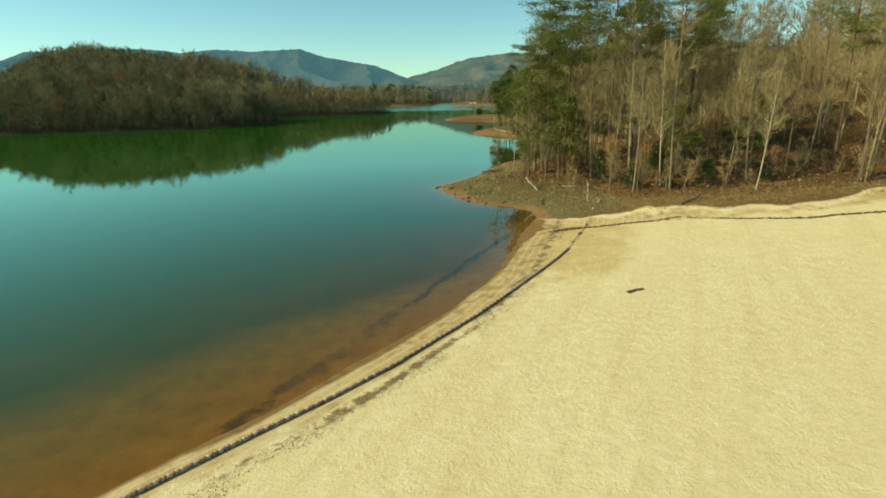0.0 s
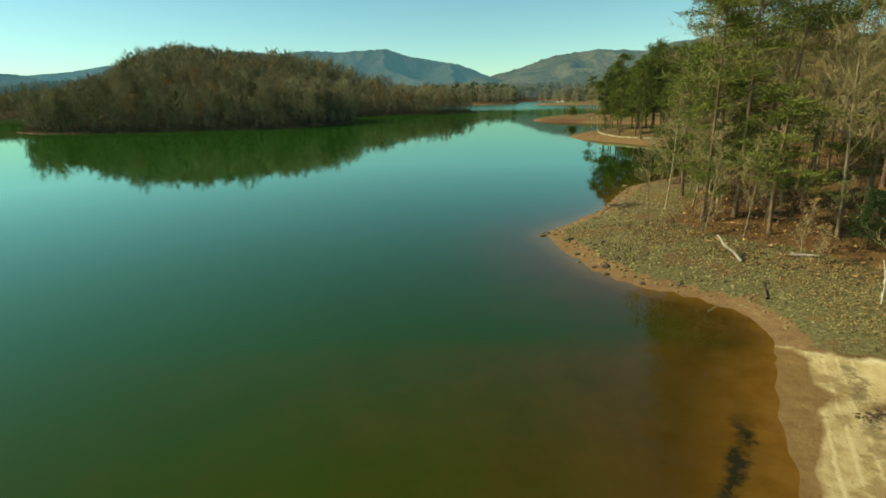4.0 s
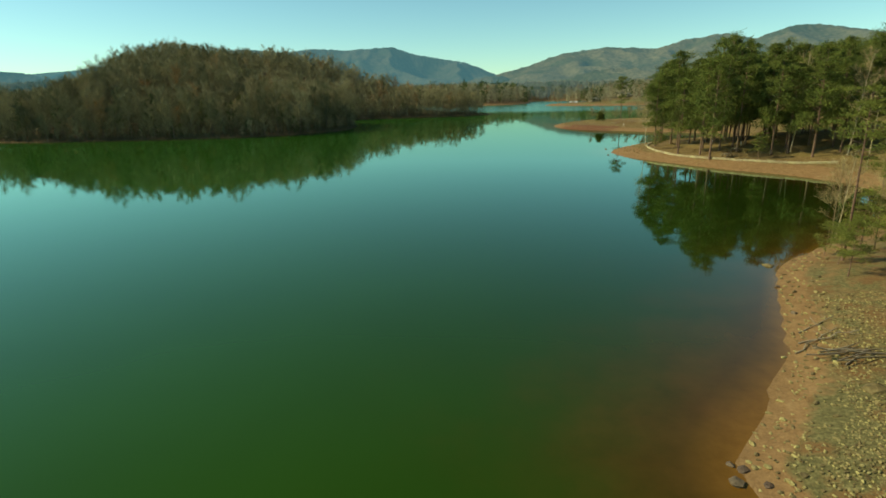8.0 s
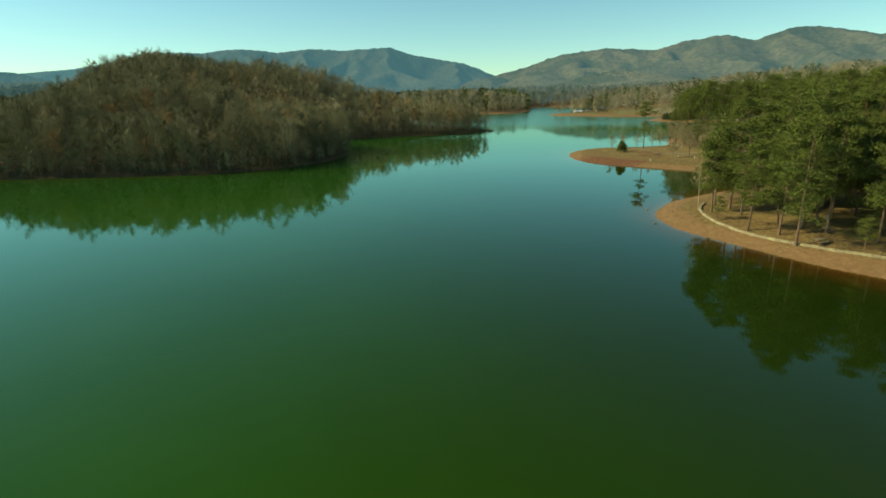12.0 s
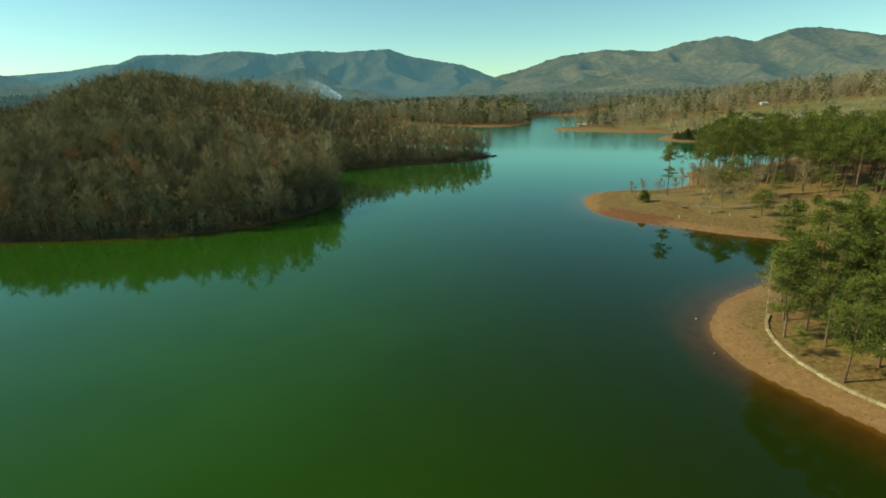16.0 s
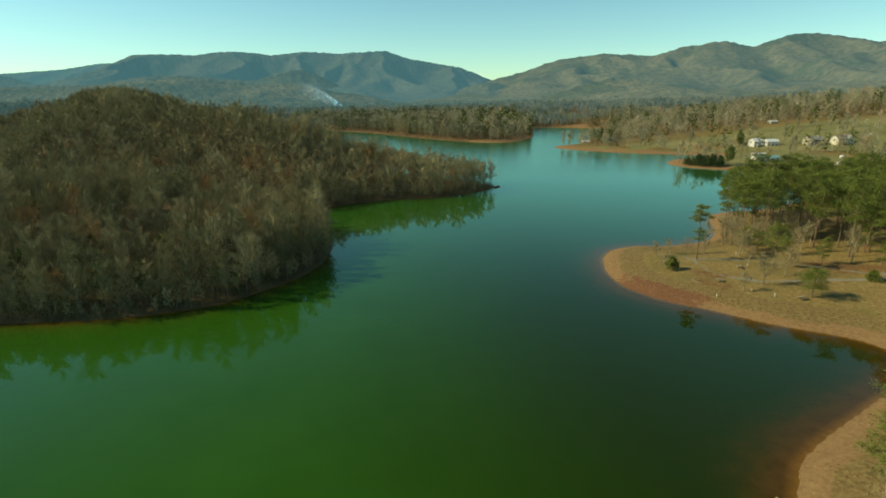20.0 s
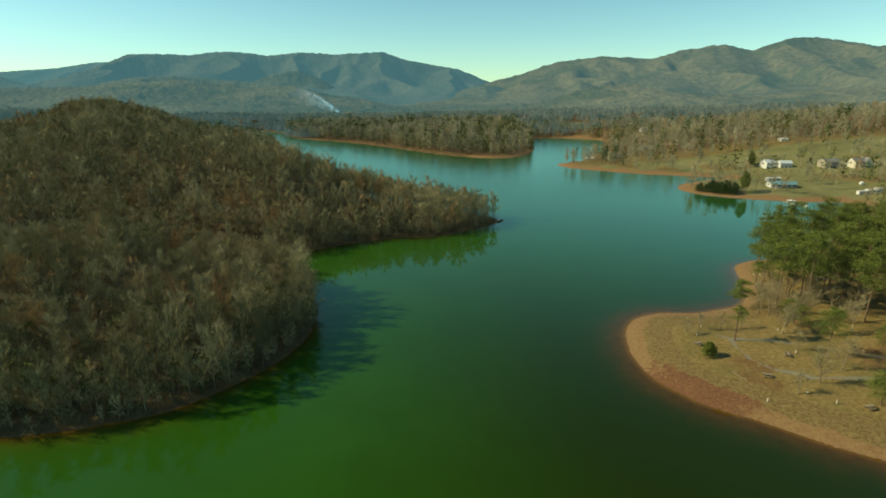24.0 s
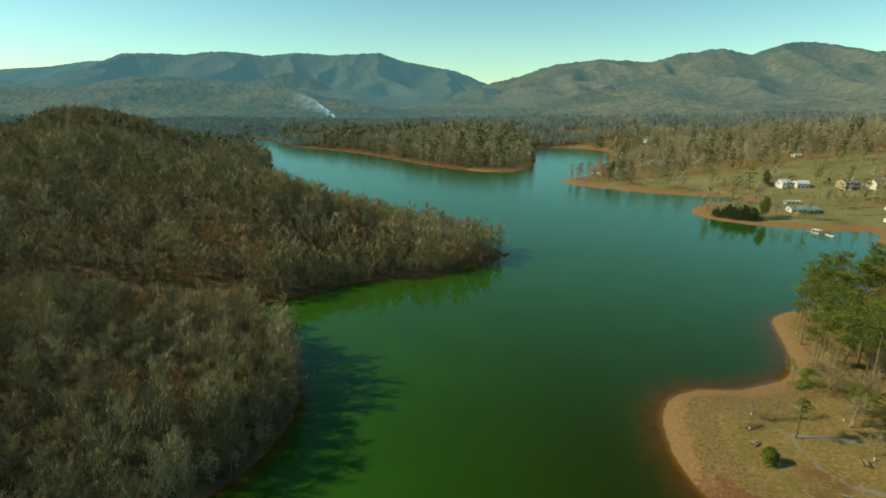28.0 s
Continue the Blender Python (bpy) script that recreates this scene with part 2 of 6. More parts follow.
def ground_material():
    m, nt, b = shader("ground_earth", 0.95, 0.2)
    fine, mid, big = noise_of(nt, 9.0, 6, 0.7), noise_of(nt, 1.3, 6, 0.65), noise_of(nt, 0.09, 4)
    leaf = ramp(nt, fine, (0.25, (0.040, 0.022, 0.009)), (0.5, (0.135, 0.076, 0.028)), (0.75, (0.26, 0.155, 0.062)))
    leaf = mix(nt, ramp(nt, mid, (0.4, (0, 0, 0)), (0.65, (0.6, 0.6, 0.6))), leaf, (0.19, 0.10, 0.036))
    clay = ramp(nt, mid, (0.25, (0.118, 0.058, 0.021)), (0.5, (0.205, 0.114, 0.044)), (0.75, (0.30, 0.190, 0.082)))
    clay = mix(nt, 0.35, clay, ramp(nt, fine, (0.3, (0.10, 0.05, 0.02)), (0.7, (0.42, 0.28, 0.13))))
    gravel = ramp(nt, noise_of(nt, 5.0, 5, 0.7), (0.3, (0.055, 0.050, 0.019)), (0.5, (0.125, 0.110, 0.042)), (0.72, (0.24, 0.21, 0.09)))
    gravel = mix(nt, ramp(nt, noise_of(nt, 0.45, 5), (0.52, (0, 0, 0)), (0.62, (0.75, 0.75, 0.75))), gravel, (0.17, 0.085, 0.032))
    grass = ramp(nt, mid, (0.3, (0.120, 0.084, 0.027)), (0.5, (0.205, 0.142, 0.048)), (0.72, (0.30, 0.212, 0.082)))
    grass = mix(nt, ramp(nt, big, (0.45, (0, 0, 0)), (0.62, (0.45, 0.45, 0.45))), grass, (0.115, 0.105, 0.030))
    field = ramp(nt, noise_of(nt, 0.035, 6, 0.7), (0.3, (0.125, 0.100, 0.040)), (0.48, (0.165, 0.160, 0.056)), (0.62, (0.215, 0.185, 0.078)), (0.75, (0.25, 0.185, 0.085)))
    tracks = noise_of(nt, 1.1, 4, 0.6, stretch=(1.0, 18.0, 1.0, -0.59))
    sand = ramp(nt, mid, (0.25, (0.61, 0.505, 0.265)), (0.5, (0.68, 0.575, 0.32)), (0.75, (0.73, 0.63, 0.37)))
    sand = mix(nt, ramp(nt, tracks, (0.36, (0.4, 0.4, 0.4)), (0.5, (0, 0, 0))), sand, (0.58, 0.45, 0.22))
    sand = mix(nt, ramp(nt, noise_of(nt, 2.2, 7, 0.75), (0.27, (0.75, 0.75, 0.75)), (0.37, (0, 0, 0))), sand, (0.52, 0.42, 0.25))
    sand = mix(nt, ramp(nt, noise_of(nt, 0.22, 5, 0.7), (0.42, (0.4, 0.4, 0.4)), (0.55, (0, 0, 0))), sand, (0.64, 0.52, 0.27))
    damp = ramp(nt, mid, (0.3, (0.47, 0.345, 0.135)), (0.7, (0.60, 0.465, 0.215)))
    dist = nt.nodes.new("ShaderNodeAttribute")
    dist.attribute_name = "shore_distance"
    wave = maths(nt, "SINE", maths(nt, "ADD", maths(nt, "MULTIPLY", dist.outputs["Fac"], 11.0), maths(nt, "MULTIPLY", noise_of(nt, 0.35, 3), 6.0)))
    shelf = ramp(nt, mid, (0.3, (0.35, 0.245, 0.095)), (0.5, (0.46, 0.345, 0.155)), (0.72, (0.56, 0.435, 0.215)))
    shelf = mix(nt, ramp(nt, wave, (0.55, (0, 0, 0)), (0.95, (0.75, 0.75, 0.75))), shelf, (0.60, 0.475, 0.245))
    shelf = mix(nt, ramp(nt, noise_of(nt, 0.7, 6, 0.7), (0.40, (0.8, 0.8, 0.8)), (0.48, (0, 0, 0))), shelf, (0.28, 0.185, 0.072))
    road = ramp(nt, fine, (0.3, (0.15, 0.14, 0.10)), (0.7, (0.26, 0.24, 0.18)))
    wood = ramp(nt, noise_of(nt, 0.16, 6, 0.75), (0.3, (0.055, 0.036, 0.016)), (0.5, (0.115, 0.072, 0.030)), (0.7, (0.21, 0.128, 0.052)))
    rough = ramp(nt, mid, (0.3, (0.095, 0.060, 0.021)), (0.5, (0.175, 0.118, 0.042)), (0.72, (0.255, 0.182, 0.073)))
    wet = ramp(nt, mid, (0.3, (0.17, 0.095, 0.030)), (0.7, (0.27, 0.165, 0.060)))
    debris = ramp(nt, fine, (0.3, (0.13, 0.092, 0.040)), (0.7, (0.34, 0.25, 0.12)))
    ochre = ramp(nt, mid, (0.3, (0.115, 0.050, 0.023)), (0.7, (0.205, 0.098, 0.044)))
    c = leaf
    for name, colour, s, w in (("wood", wood, 0.05, 0.3), ("grass", grass, 0.5, 0.7), ("field", field, 0.06, 0.5), ("rough", rough, 0.7, 0.9), ("clay", clay, 0.8, 0.6), ("red_clay", ochre, 0.5, 1.3), ("road", road, 1.2, 0.35), ("sand", sand, 1.5, 0.3), ("damp_sand", damp, 0.4, 0.8),
                               ("gravel", gravel, 0.9, 0.9), ("lines", shelf, 0.7, 0.8), ("wet", wet, 0.6, 0.3), ("debris", debris, 1.6, 1.2)):
        c = mix(nt, mask(nt, name, s, w), c, colour)
    nt.links.new(c, b.inputs["Base Color"])
    h = maths(nt, "ADD", maths(nt, "MULTIPLY", mid, 0.6), maths(nt, "MULTIPLY", fine, 0.25))
    steps = noise_of(nt, 3.2, 2, 0.5)
    h = maths(nt, "ADD", h, maths(nt, "MULTIPLY", maths(nt, "MINIMUM", steps, 0.45), 0.5))
    relief(nt, b, h, 0.8, 0.16)
    return m


def water_material():
    m, nt, b = shader("lake_water")
    nt.nodes.remove(b)
    out = nt.nodes["Material Output"]
    a = nt.nodes.new("ShaderNodeAttribute")
    a.attribute_name = "depth"
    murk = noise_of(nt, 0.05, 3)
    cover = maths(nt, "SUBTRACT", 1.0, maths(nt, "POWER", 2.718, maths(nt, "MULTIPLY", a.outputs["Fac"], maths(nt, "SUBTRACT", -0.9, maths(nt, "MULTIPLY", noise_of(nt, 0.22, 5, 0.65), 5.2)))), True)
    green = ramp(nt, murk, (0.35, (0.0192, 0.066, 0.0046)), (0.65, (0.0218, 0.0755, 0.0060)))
    # Green painted darker eastward, in place of the weaker glare and reflection there.
    dimmed_east = nt.nodes.new("ShaderNodeAttribute")
    dimmed_east.attribute_name = "dimmed_east"
    green = mix(nt, dimmed_east.outputs["Fac"], green, (0.0120, 0.0245, 0.0026))
    silt = ramp(nt, noise_of(nt, 0.35, 6, 0.7), (0.25, (0.050, 0.020, 0.004)), (0.45, (0.078, 0.031, 0.006)), (0.7, (0.105, 0.044, 0.010)))
    sill = ramp(nt, noise_of(nt, 0.8, 6, 0.7), (0.3, (0.135, 0.062, 0.008)), (0.7, (0.215, 0.105, 0.018)))
    floor = nt.nodes.new("ShaderNodeAttribute")
    floor.attribute_name = "sandy_floor"
    silt = mix(nt, ramp(nt, maths(nt, "SUBTRACT", a.outputs["Fac"], maths(nt, "MULTIPLY", floor.outputs["Fac"], 0.16)), (0.0, (0, 0, 0)), (0.10, (1, 1, 1))), sill, silt)
    place = nt.nodes.new("ShaderNodeNewGeometry").outputs["Position"]
    across, along = nt.nodes.new("ShaderNodeVectorMath"), nt.nodes.new("ShaderNodeVectorMath")
    for node, way in ((across, (0.815, -0.58, 0)), (along, (0.58, 0.815, 0))):
        node.operation = "DOT_PRODUCT"
        node.inputs[1].default_value = way
        nt.links.new(place, node.inputs[0])
    off = maths(nt, "ADD", maths(nt, "ADD", across.outputs["Value"], 15.45), maths(nt, "MULTIPLY", maths(nt, "SUBTRACT", noise_of(nt, 0.45, 6, 0.75), 0.5), 2.6))
    drift = ramp(nt, maths(nt, "ABSOLUTE", off), (0.12, (1, 1, 1)), (0.5, (0, 0, 0)))
    reach = ramp(nt, maths(nt, "DIVIDE", along.outputs["Value"], 50.0), (0.2, (0, 0, 0)), (0.23, (0.7, 0.7, 0.7)), (0.42, (0.35, 0.35, 0.35)), (0.62, (0.9, 0.9, 0.9)), (0.86, (1, 1, 1)), (0.90, (0, 0, 0)))
    drift = maths(nt, "MULTIPLY", maths(nt, "MULTIPLY", drift, reach), ramp(nt, noise_of(nt, 0.7, 5, 0.7), (0.36, (0.15, 0.15, 0.15)), (0.5, (1, 1, 1))))
    silt = mix(nt, drift, silt, (0.020, 0.016, 0.008))
    depths = nt.nodes.new("ShaderNodeBsdfDiffuse")
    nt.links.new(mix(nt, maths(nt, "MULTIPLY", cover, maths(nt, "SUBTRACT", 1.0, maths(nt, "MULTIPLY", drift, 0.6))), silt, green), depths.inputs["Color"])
    gloss = nt.nodes.new("ShaderNodeBsdfGlossy")
    gloss.inputs["Color"].default_value = (0.74, 1.0, 0.86, 1)
    breeze = nt.nodes.new("ShaderNodeAttribute")
    breeze.attribute_name = "breeze"
    nt.links.new(maths(nt, "ADD", maths(nt, "MULTIPLY", breeze.outputs["Fac"], 0.17), 0.025), gloss.inputs["Roughness"])
    waves = add(nt, "ShaderNodeBump", Strength=0.06, Distance=0.05)
    nt.links.new(noise_of(nt, 0.9, 3, 0.5), waves.inputs["Height"])
    nt.links.new(waves.outputs[0], gloss.inputs["Normal"])
    facing = add(nt, "ShaderNodeFresnel", IOR=1.34)
    top = nt.nodes.new("ShaderNodeMixShader")
    nt.links.new(maths(nt, "MINIMUM", maths(nt, "SUBTRACT", maths(nt, "MULTIPLY", facing.outputs[0], 1.33), 0.036, True), 0.6), top.inputs[0])
    nt.links.new(depths.outputs[0], top.inputs[1])
    nt.links.new(gloss.outputs[0], top.inputs[2])
    nt.links.new(top.outputs[0], out.inputs["Surface"])
    return m


def plain(name, dark, light, scale=3.0, rough=0.85, island=0.0, spec=0.25, metal=0.0, bump=0.3):
    """A mottled surface; island varies it from piece to piece of one mesh, or from object to object."""
    m, nt, b = shader(name, rough, spec)
    f = noise_of(nt, scale, 5, 0.65)
    c = mix(nt, ramp(nt, f, (0.3, (0, 0, 0)), (0.7, (1, 1, 1))), dark, light)
    if island:
        g = nt.nodes.new("ShaderNodeNewGeometry")
        o = nt.nodes.new("ShaderNodeObjectInfo")
        r = maths(nt, "FRACT", maths(nt, "ADD", g.outputs["Random Per Island"], o.outputs["Random"]))
        v = nt.nodes.new("ShaderNodeHueSaturation")
        nt.links.new(maths(nt, "ADD", maths(nt, "MULTIPLY", r, island), 1 - island / 2), v.inputs["Value"])
        nt.links.new(maths(nt, "ADD", maths(nt, "MULTIPLY", r, 0.03), 0.485), v.inputs["Hue"])
        nt.links.new(c, v.inputs["Color"])
        c = v.outputs[0]
    nt.links.new(c, b.inputs["Base Color"])
    b.inputs["Metallic"].default_value = metal
    if bump:
        relief(nt, b, f, bump, 0.05)
    return m


GROUND, WATER = ground_material(), water_material()
BARK_GREY = plain("grey_bark", (0.13, 0.10, 0.055), (0.34, 0.27, 0.155), 4, island=0.6)
BARK_WOODS = plain("woods_bark", (0.10, 0.082, 0.050), (0.25, 0.205, 0.135), 2, island=0.6)
BARK_PALE = plain("pale_bark", (0.28, 0.23, 0.13), (0.54, 0.46, 0.30), 3, island=0.4)
BARK_PINE = plain("pine_bark", (0.085, 0.055, 0.035), (0.25, 0.16, 0.10), 5, island=0.4)
TWIG_PALE = plain("pale_winter_twigs", (0.20, 0.165, 0.085), (0.35, 0.285, 0.155), 0.6, island=0.5, bump=0)
TWIG = plain("winter_twigs", (0.20, 0.155, 0.072), (0.43, 0.335, 0.165), 0.6, island=0.7, bump=0)
def woods_material(name, dull, stops_of_tone, depth=0.3):
    """Crowns whose colour changes from tree to tree, with fine mottling."""
    m, nt, b = shader(name, 0.95, 0.1)
    a = nt.nodes.new("ShaderNodeAttribute")
    a.attribute_name = "tone"
    c = ramp(nt, a.outputs["Fac"], *stops_of_tone)
    g = nt.nodes.new("ShaderNodeNewGeometry")
    v = maths(nt, "ADD", maths(nt, "MULTIPLY", g.outputs["Random Per Island"], depth), 1 - depth / 2)
    f = maths(nt, "MULTIPLY", v, maths(nt, "ADD", 0.58, maths(nt, "MULTIPLY", noise_of(nt, dull, 3), 0.7)))
    c = mix(nt, 1.0, c, nt.nodes.new("ShaderNodeCombineColor").outputs[0], "MULTIPLY")
    for n in nt.nodes:
        if n.bl_idname == "ShaderNodeCombineColor":
            for k in range(3):
                nt.links.new(f, n.inputs[k])
    nt.links.new(c, b.inputs["Base Color"])
    return m


BROWNS = ((0.0, (0.125, 0.118, 0.056)), (0.25, (0.205, 0.184, 0.088)), (0.55, (0.290, 0.245, 0.118)), (0.8, (0.375, 0.322, 0.170)), (0.98, (0.31, 0.185, 0.075)))
GREENS = ((0.0, (0.035, 0.055, 0.013)), (0.5, (0.060, 0.085, 0.018)), (1.0, (0.11, 0.125, 0.028)))
WOODS_GREEN = woods_material("woods_needles", 0.3, GREENS)
# BROWNS lifted and shifted to blue: haze painted into the farther crowns.
HAZED_TWIG = woods_material("hazed_valley_crowns", 0.05, tuple((p, (c[0] * 1.02 + 0.022, c[1] * 1.08 + 0.024, c[2] * 1.25 + 0.026)) for p, c in BROWNS))
WOODS_TWIG = woods_material("woods_crowns", 0.10, BROWNS)
BRUSH = plain("brown_brush", (0.085, 0.052, 0.024), (0.22, 0.140, 0.062), 0.6, island=0.7, bump=0)
NEEDLE = plain("pine_needles", (0.068, 0.088, 0.015), (0.190, 0.205, 0.038), 0.8, island=0.7, bump=0)
NEEDLE_SHORE = plain("shore_pine_needles", (0.052, 0.076, 0.013), (0.158, 0.180, 0.031), 0.35, island=0.6, bump=0)
NEEDLE_DARK = plain("cedar_needles", (0.022, 0.040, 0.012), (0.055, 0.085, 0.022), 1.2, island=0.7, bump=0)
DRY_LEAF = plain("dry_leaves", (0.21, 0.10, 0.034), (0.46, 0.26, 0.10), 1.5, island=0.8, bump=0)
STONE = plain("riprap_stone", (0.115, 0.090, 0.034), (0.31, 0.248, 0.102), 6, island=1.0)
STONE_DARK = plain("wet_rock", (0.05, 0.035, 0.022), (0.16, 0.11, 0.07), 6, island=0.5, rough=0.5)
WOOD_GREY = plain("weathered_wood", (0.30, 0.25, 0.17), (0.58, 0.52, 0.40), 8, island=0.3)
WOOD_DARK = plain("dark_driftwood", (0.05, 0.035, 0.02), (0.16, 0.11, 0.07), 8, island=0.3)

# ---- the ground: one sheet from behind the beach to the foot of the mountains ----
def stops(lo, hi, step, least, most, growth=1.045):
    mid = np.arange(lo, hi + step * 0.5, step)
    out, s = [mid[-1]], step
    while out[-1] < most:
        s *= growth
        out.append(out[-1] + s)
    back, s = [mid[0]], step
    while back[-1] > least:
        s *= growth
        back.append(back[-1] - s)
    return np.concatenate([np.array(back[:0:-1]), mid, np.array(out[1:])])


GX, GY = stops(-24, 105, 1.0, -4800, 4800), stops(2, 330, 1.0, -1500, 4900)
gx, gy = np.meshgrid(GX, GY)
gd = shore(gx, gy)
gz = ground(gx, gy, gd)
nx, ny = len(GX), len(GY)
idx = np.arange(nx * ny).reshape(ny, nx)
quad = np.stack([idx[:-1, :-1], idx[:-1, 1:], idx[1:, 1:], idx[1:, :-1]], -1).reshape(-1, 4)
gtris = np.concatenate([quad[:, [0, 1, 2]], quad[:, [0, 2, 3]]])
# Zones of the ground.
sandy_bed = ease(beach_edge(gx) - gy, -3, 3) * ease(gx, -60, -20)
sandy = ease(beach_edge(gx) + 2.2 * bumps(gx, gy, 7, 71) - gy, -1.2, 1.2) * ease(gx, -80, -60) * ease(gd, -6, -5) * ease(70 - gx, -60, 0)
open_land = open_field(gx, gy)
point = np.exp(-(((gx - 20) / 14) ** 2 + ((gy - 62) / 15) ** 2))
picnic = ease(gx, 30, 40) * ease(gy, 120, 140) * ease(380 - gy, 0, 20) * ease(175 - gx, 0, 20)
bank_edge = 0.9 * bumps(gx, gy, 10, 33)
zones = {
    "sand": sandy,
    "wood": np.maximum(ease(gy, 560, 700) * (1 - open_land), (gx < 60) * ease(gy, 215, 230)),
    "field": open_land,
    "grass": np.maximum(np.maximum(open_land, 0.62 * ease(gy, 430, 460) * ease(gx, 95, 115) * ease(gd, 2, 6) * ease(720 - gy, 0, 60)), picnic * ease(gd, 6, 11) * (0.75 + 0.5 * bumps(gx, gy, 14, 4))),
    "rough": np.maximum(picnic * ease(gd, 1.5, 3.5) * ease(13 - gd, 0, 3), 0.8 * ease(gy - beach_edge(gx), -1, 1) * ease(beach_edge(gx) + 8 - gy, 0, 5) * ease(gx, 20, 26) * ease(130 - gx, 0, 20)),
    "shore_distance": np.clip(gd, -2, 12),
    "clay": np.where(gy < 110, ease(3.8 - gd, 0, 2.2) + 0.6 * ease(gy, 76, 84) * ease(9 - gd, 0, 4), ease(6.5 + 5 * ease(gy, 400, 440) + bank_edge * 3 - gd, 0, 4.5) * (gx > 30) + 0.28 * ease(1.4 - gd, 0, 1.2) * (gx <= 30)) * (1 - sandy),
    "gravel": np.maximum(point * 1.7 * ease(84 - gy, 0, 6), 0.55 * ease(gy, 68, 78) * ease(106 - gy, 0, 6) * (gx < 60)) * ease(gd, 0.6, 2.0) * ease(11 - gd, 0, 4) * (1 - sandy),
    "lines": sandy * np.maximum(ease(3.2 + 1.0 * bank_edge - gd, 0, 1.4) * (0.55 + 0.45 * ease(gy, 20, 34)), 0.62 * ease(gy - beach_edge(gx), -5.5, -1.0) * ease(gx, 13, 17)),
    "red_clay": picnic * ease(9 - gd, 0, 4) * np.exp(-(((gx - 56) / 17) ** 2 + ((gy - 261) / 13) ** 2)) * 0.95,
    "damp_sand": sandy * 0.62 * ease(15 - gd, 0, 9) * ease(gy, 24, 36),
    "wet": np.maximum(ease(0.8 + 0.5 * bank_edge + 0.8 * ease(gy, 40, 47) - gd, 0, 1.1), 0.8 * np.exp(-((gy - 45.9 + 0.3 * (gx - 16)) / 0.7) ** 2) * ease(gx, 14.5, 16.5) * ease(24 - gx, 0, 4)) * sandy,
    "debris": np.maximum(0.70 * np.exp(-((gd - 2.5 - 0.4 * bank_edge) / 0.5) ** 2) * sandy * ease(gy, 12, 18), 0.5 * sandy * ease(gy - beach_edge(gx), -4.0, -2.0) * ease(gx, 18, 20) * ease(bumps(gx, gy * 3, 5, 91), -0.1, 0.3)),
}
ROAD = np.array([(66, 287), (70, 285), (73, 281), (71.5, 275), (72, 270), (75, 265), (82, 261), (95, 260), (120, 257)], float)
SPUR = np.array([(73, 281), (83.5, 279), (88, 276), (94, 273), (101, 268), (120, 257)], float)
rd = np.full(gx.shape, 99.0)
for a, b in [*zip(ROAD[:-1], ROAD[1:]), *zip(SPUR[:-1], SPUR[1:])]:
    e = b - a
    k = np.clip(((gx - a[0]) * e[0] + (gy - a[1]) * e[1]) / (e @ e), 0, 1)
    rd = np.minimum(rd, np.hypot(gx - a[0] - k * e[0], gy - a[1] - k * e[1]))
zones["road"] = ease(2.0 - rd + 0.8 * bumps(gx, gy, 5, 36), 0, 2.2) * 0.66
gme = mesh_from("ground", np.stack([gx, gy, gz], -1), gtris, GROUND, True)
for name, values in zones.items():
    gme.attributes.new(name, "FLOAT", "POINT").data.foreach_set("value", values.ravel().astype(np.float32))
tagged(new("ground", gme), "wooded lake shore with pale sand beach and red clay banks", "ground", kind="structure")

# ---- the lake ----
keep = (gz.ravel()[gtris] < 0.25).any(1) & (np.abs(gx.ravel()[gtris[:, 0]]) < 900) & (gy.ravel()[gtris[:, 0]] < 1150)
used, back = np.unique(gtris[keep], return_inverse=True)
wme = mesh_from("lake_water", np.stack([gx.ravel()[used], gy.ravel()[used], np.zeros(len(used))], -1), back.reshape(-1, 3), WATER, True)
wme.attributes.new("depth", "FLOAT", "POINT").data.foreach_set("value", np.maximum(-gz.ravel()[used], 0).astype(np.float32))
wme.attributes.new("sandy_floor", "FLOAT", "POINT").data.foreach_set("value", (ease(38 - gy, 0, 12) * sandy_bed).ravel()[used].astype(np.float32))
# Weight of the painted dimming, growing from west to east.
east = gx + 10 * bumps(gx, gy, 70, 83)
wme.attributes.new("dimmed_east", "FLOAT", "POINT").data.foreach_set("value", (ease(east, -38, 38) * ease(400 - gy, 0, 150)).ravel()[used].astype(np.float32))
wme.attributes.new("breeze", "FLOAT", "POINT").data.foreach_set("value", ease(gy + 30 * bumps(gx, gy, 90, 84), 390, 520).ravel()[used].astype(np.float32))
tagged(new("water", wme), "calm green lake water, clear and brown in the shallows", "water", kind="structure")

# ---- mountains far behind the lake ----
def backdrop_material(name, low, high, ever, air, haze_glow):
    """Leafless woods on a far slope: grey-brown crowns that change from tree to tree, with patches of evergreens, under
    a blue glow for haze.
    """
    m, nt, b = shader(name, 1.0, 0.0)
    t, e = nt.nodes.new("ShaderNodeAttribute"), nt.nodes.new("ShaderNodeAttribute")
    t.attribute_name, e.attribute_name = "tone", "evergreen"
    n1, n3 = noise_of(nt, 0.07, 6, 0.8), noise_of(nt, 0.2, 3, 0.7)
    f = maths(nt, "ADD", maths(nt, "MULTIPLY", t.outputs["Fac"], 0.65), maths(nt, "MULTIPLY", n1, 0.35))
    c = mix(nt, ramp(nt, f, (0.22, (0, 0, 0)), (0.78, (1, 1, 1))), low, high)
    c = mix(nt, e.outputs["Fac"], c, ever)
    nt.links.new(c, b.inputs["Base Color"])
    # Emission adds the blue veil of distance; the slope itself is no light source.
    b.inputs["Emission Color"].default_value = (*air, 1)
    b.inputs["Emission Strength"].default_value = haze_glow
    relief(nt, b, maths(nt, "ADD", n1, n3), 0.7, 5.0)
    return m


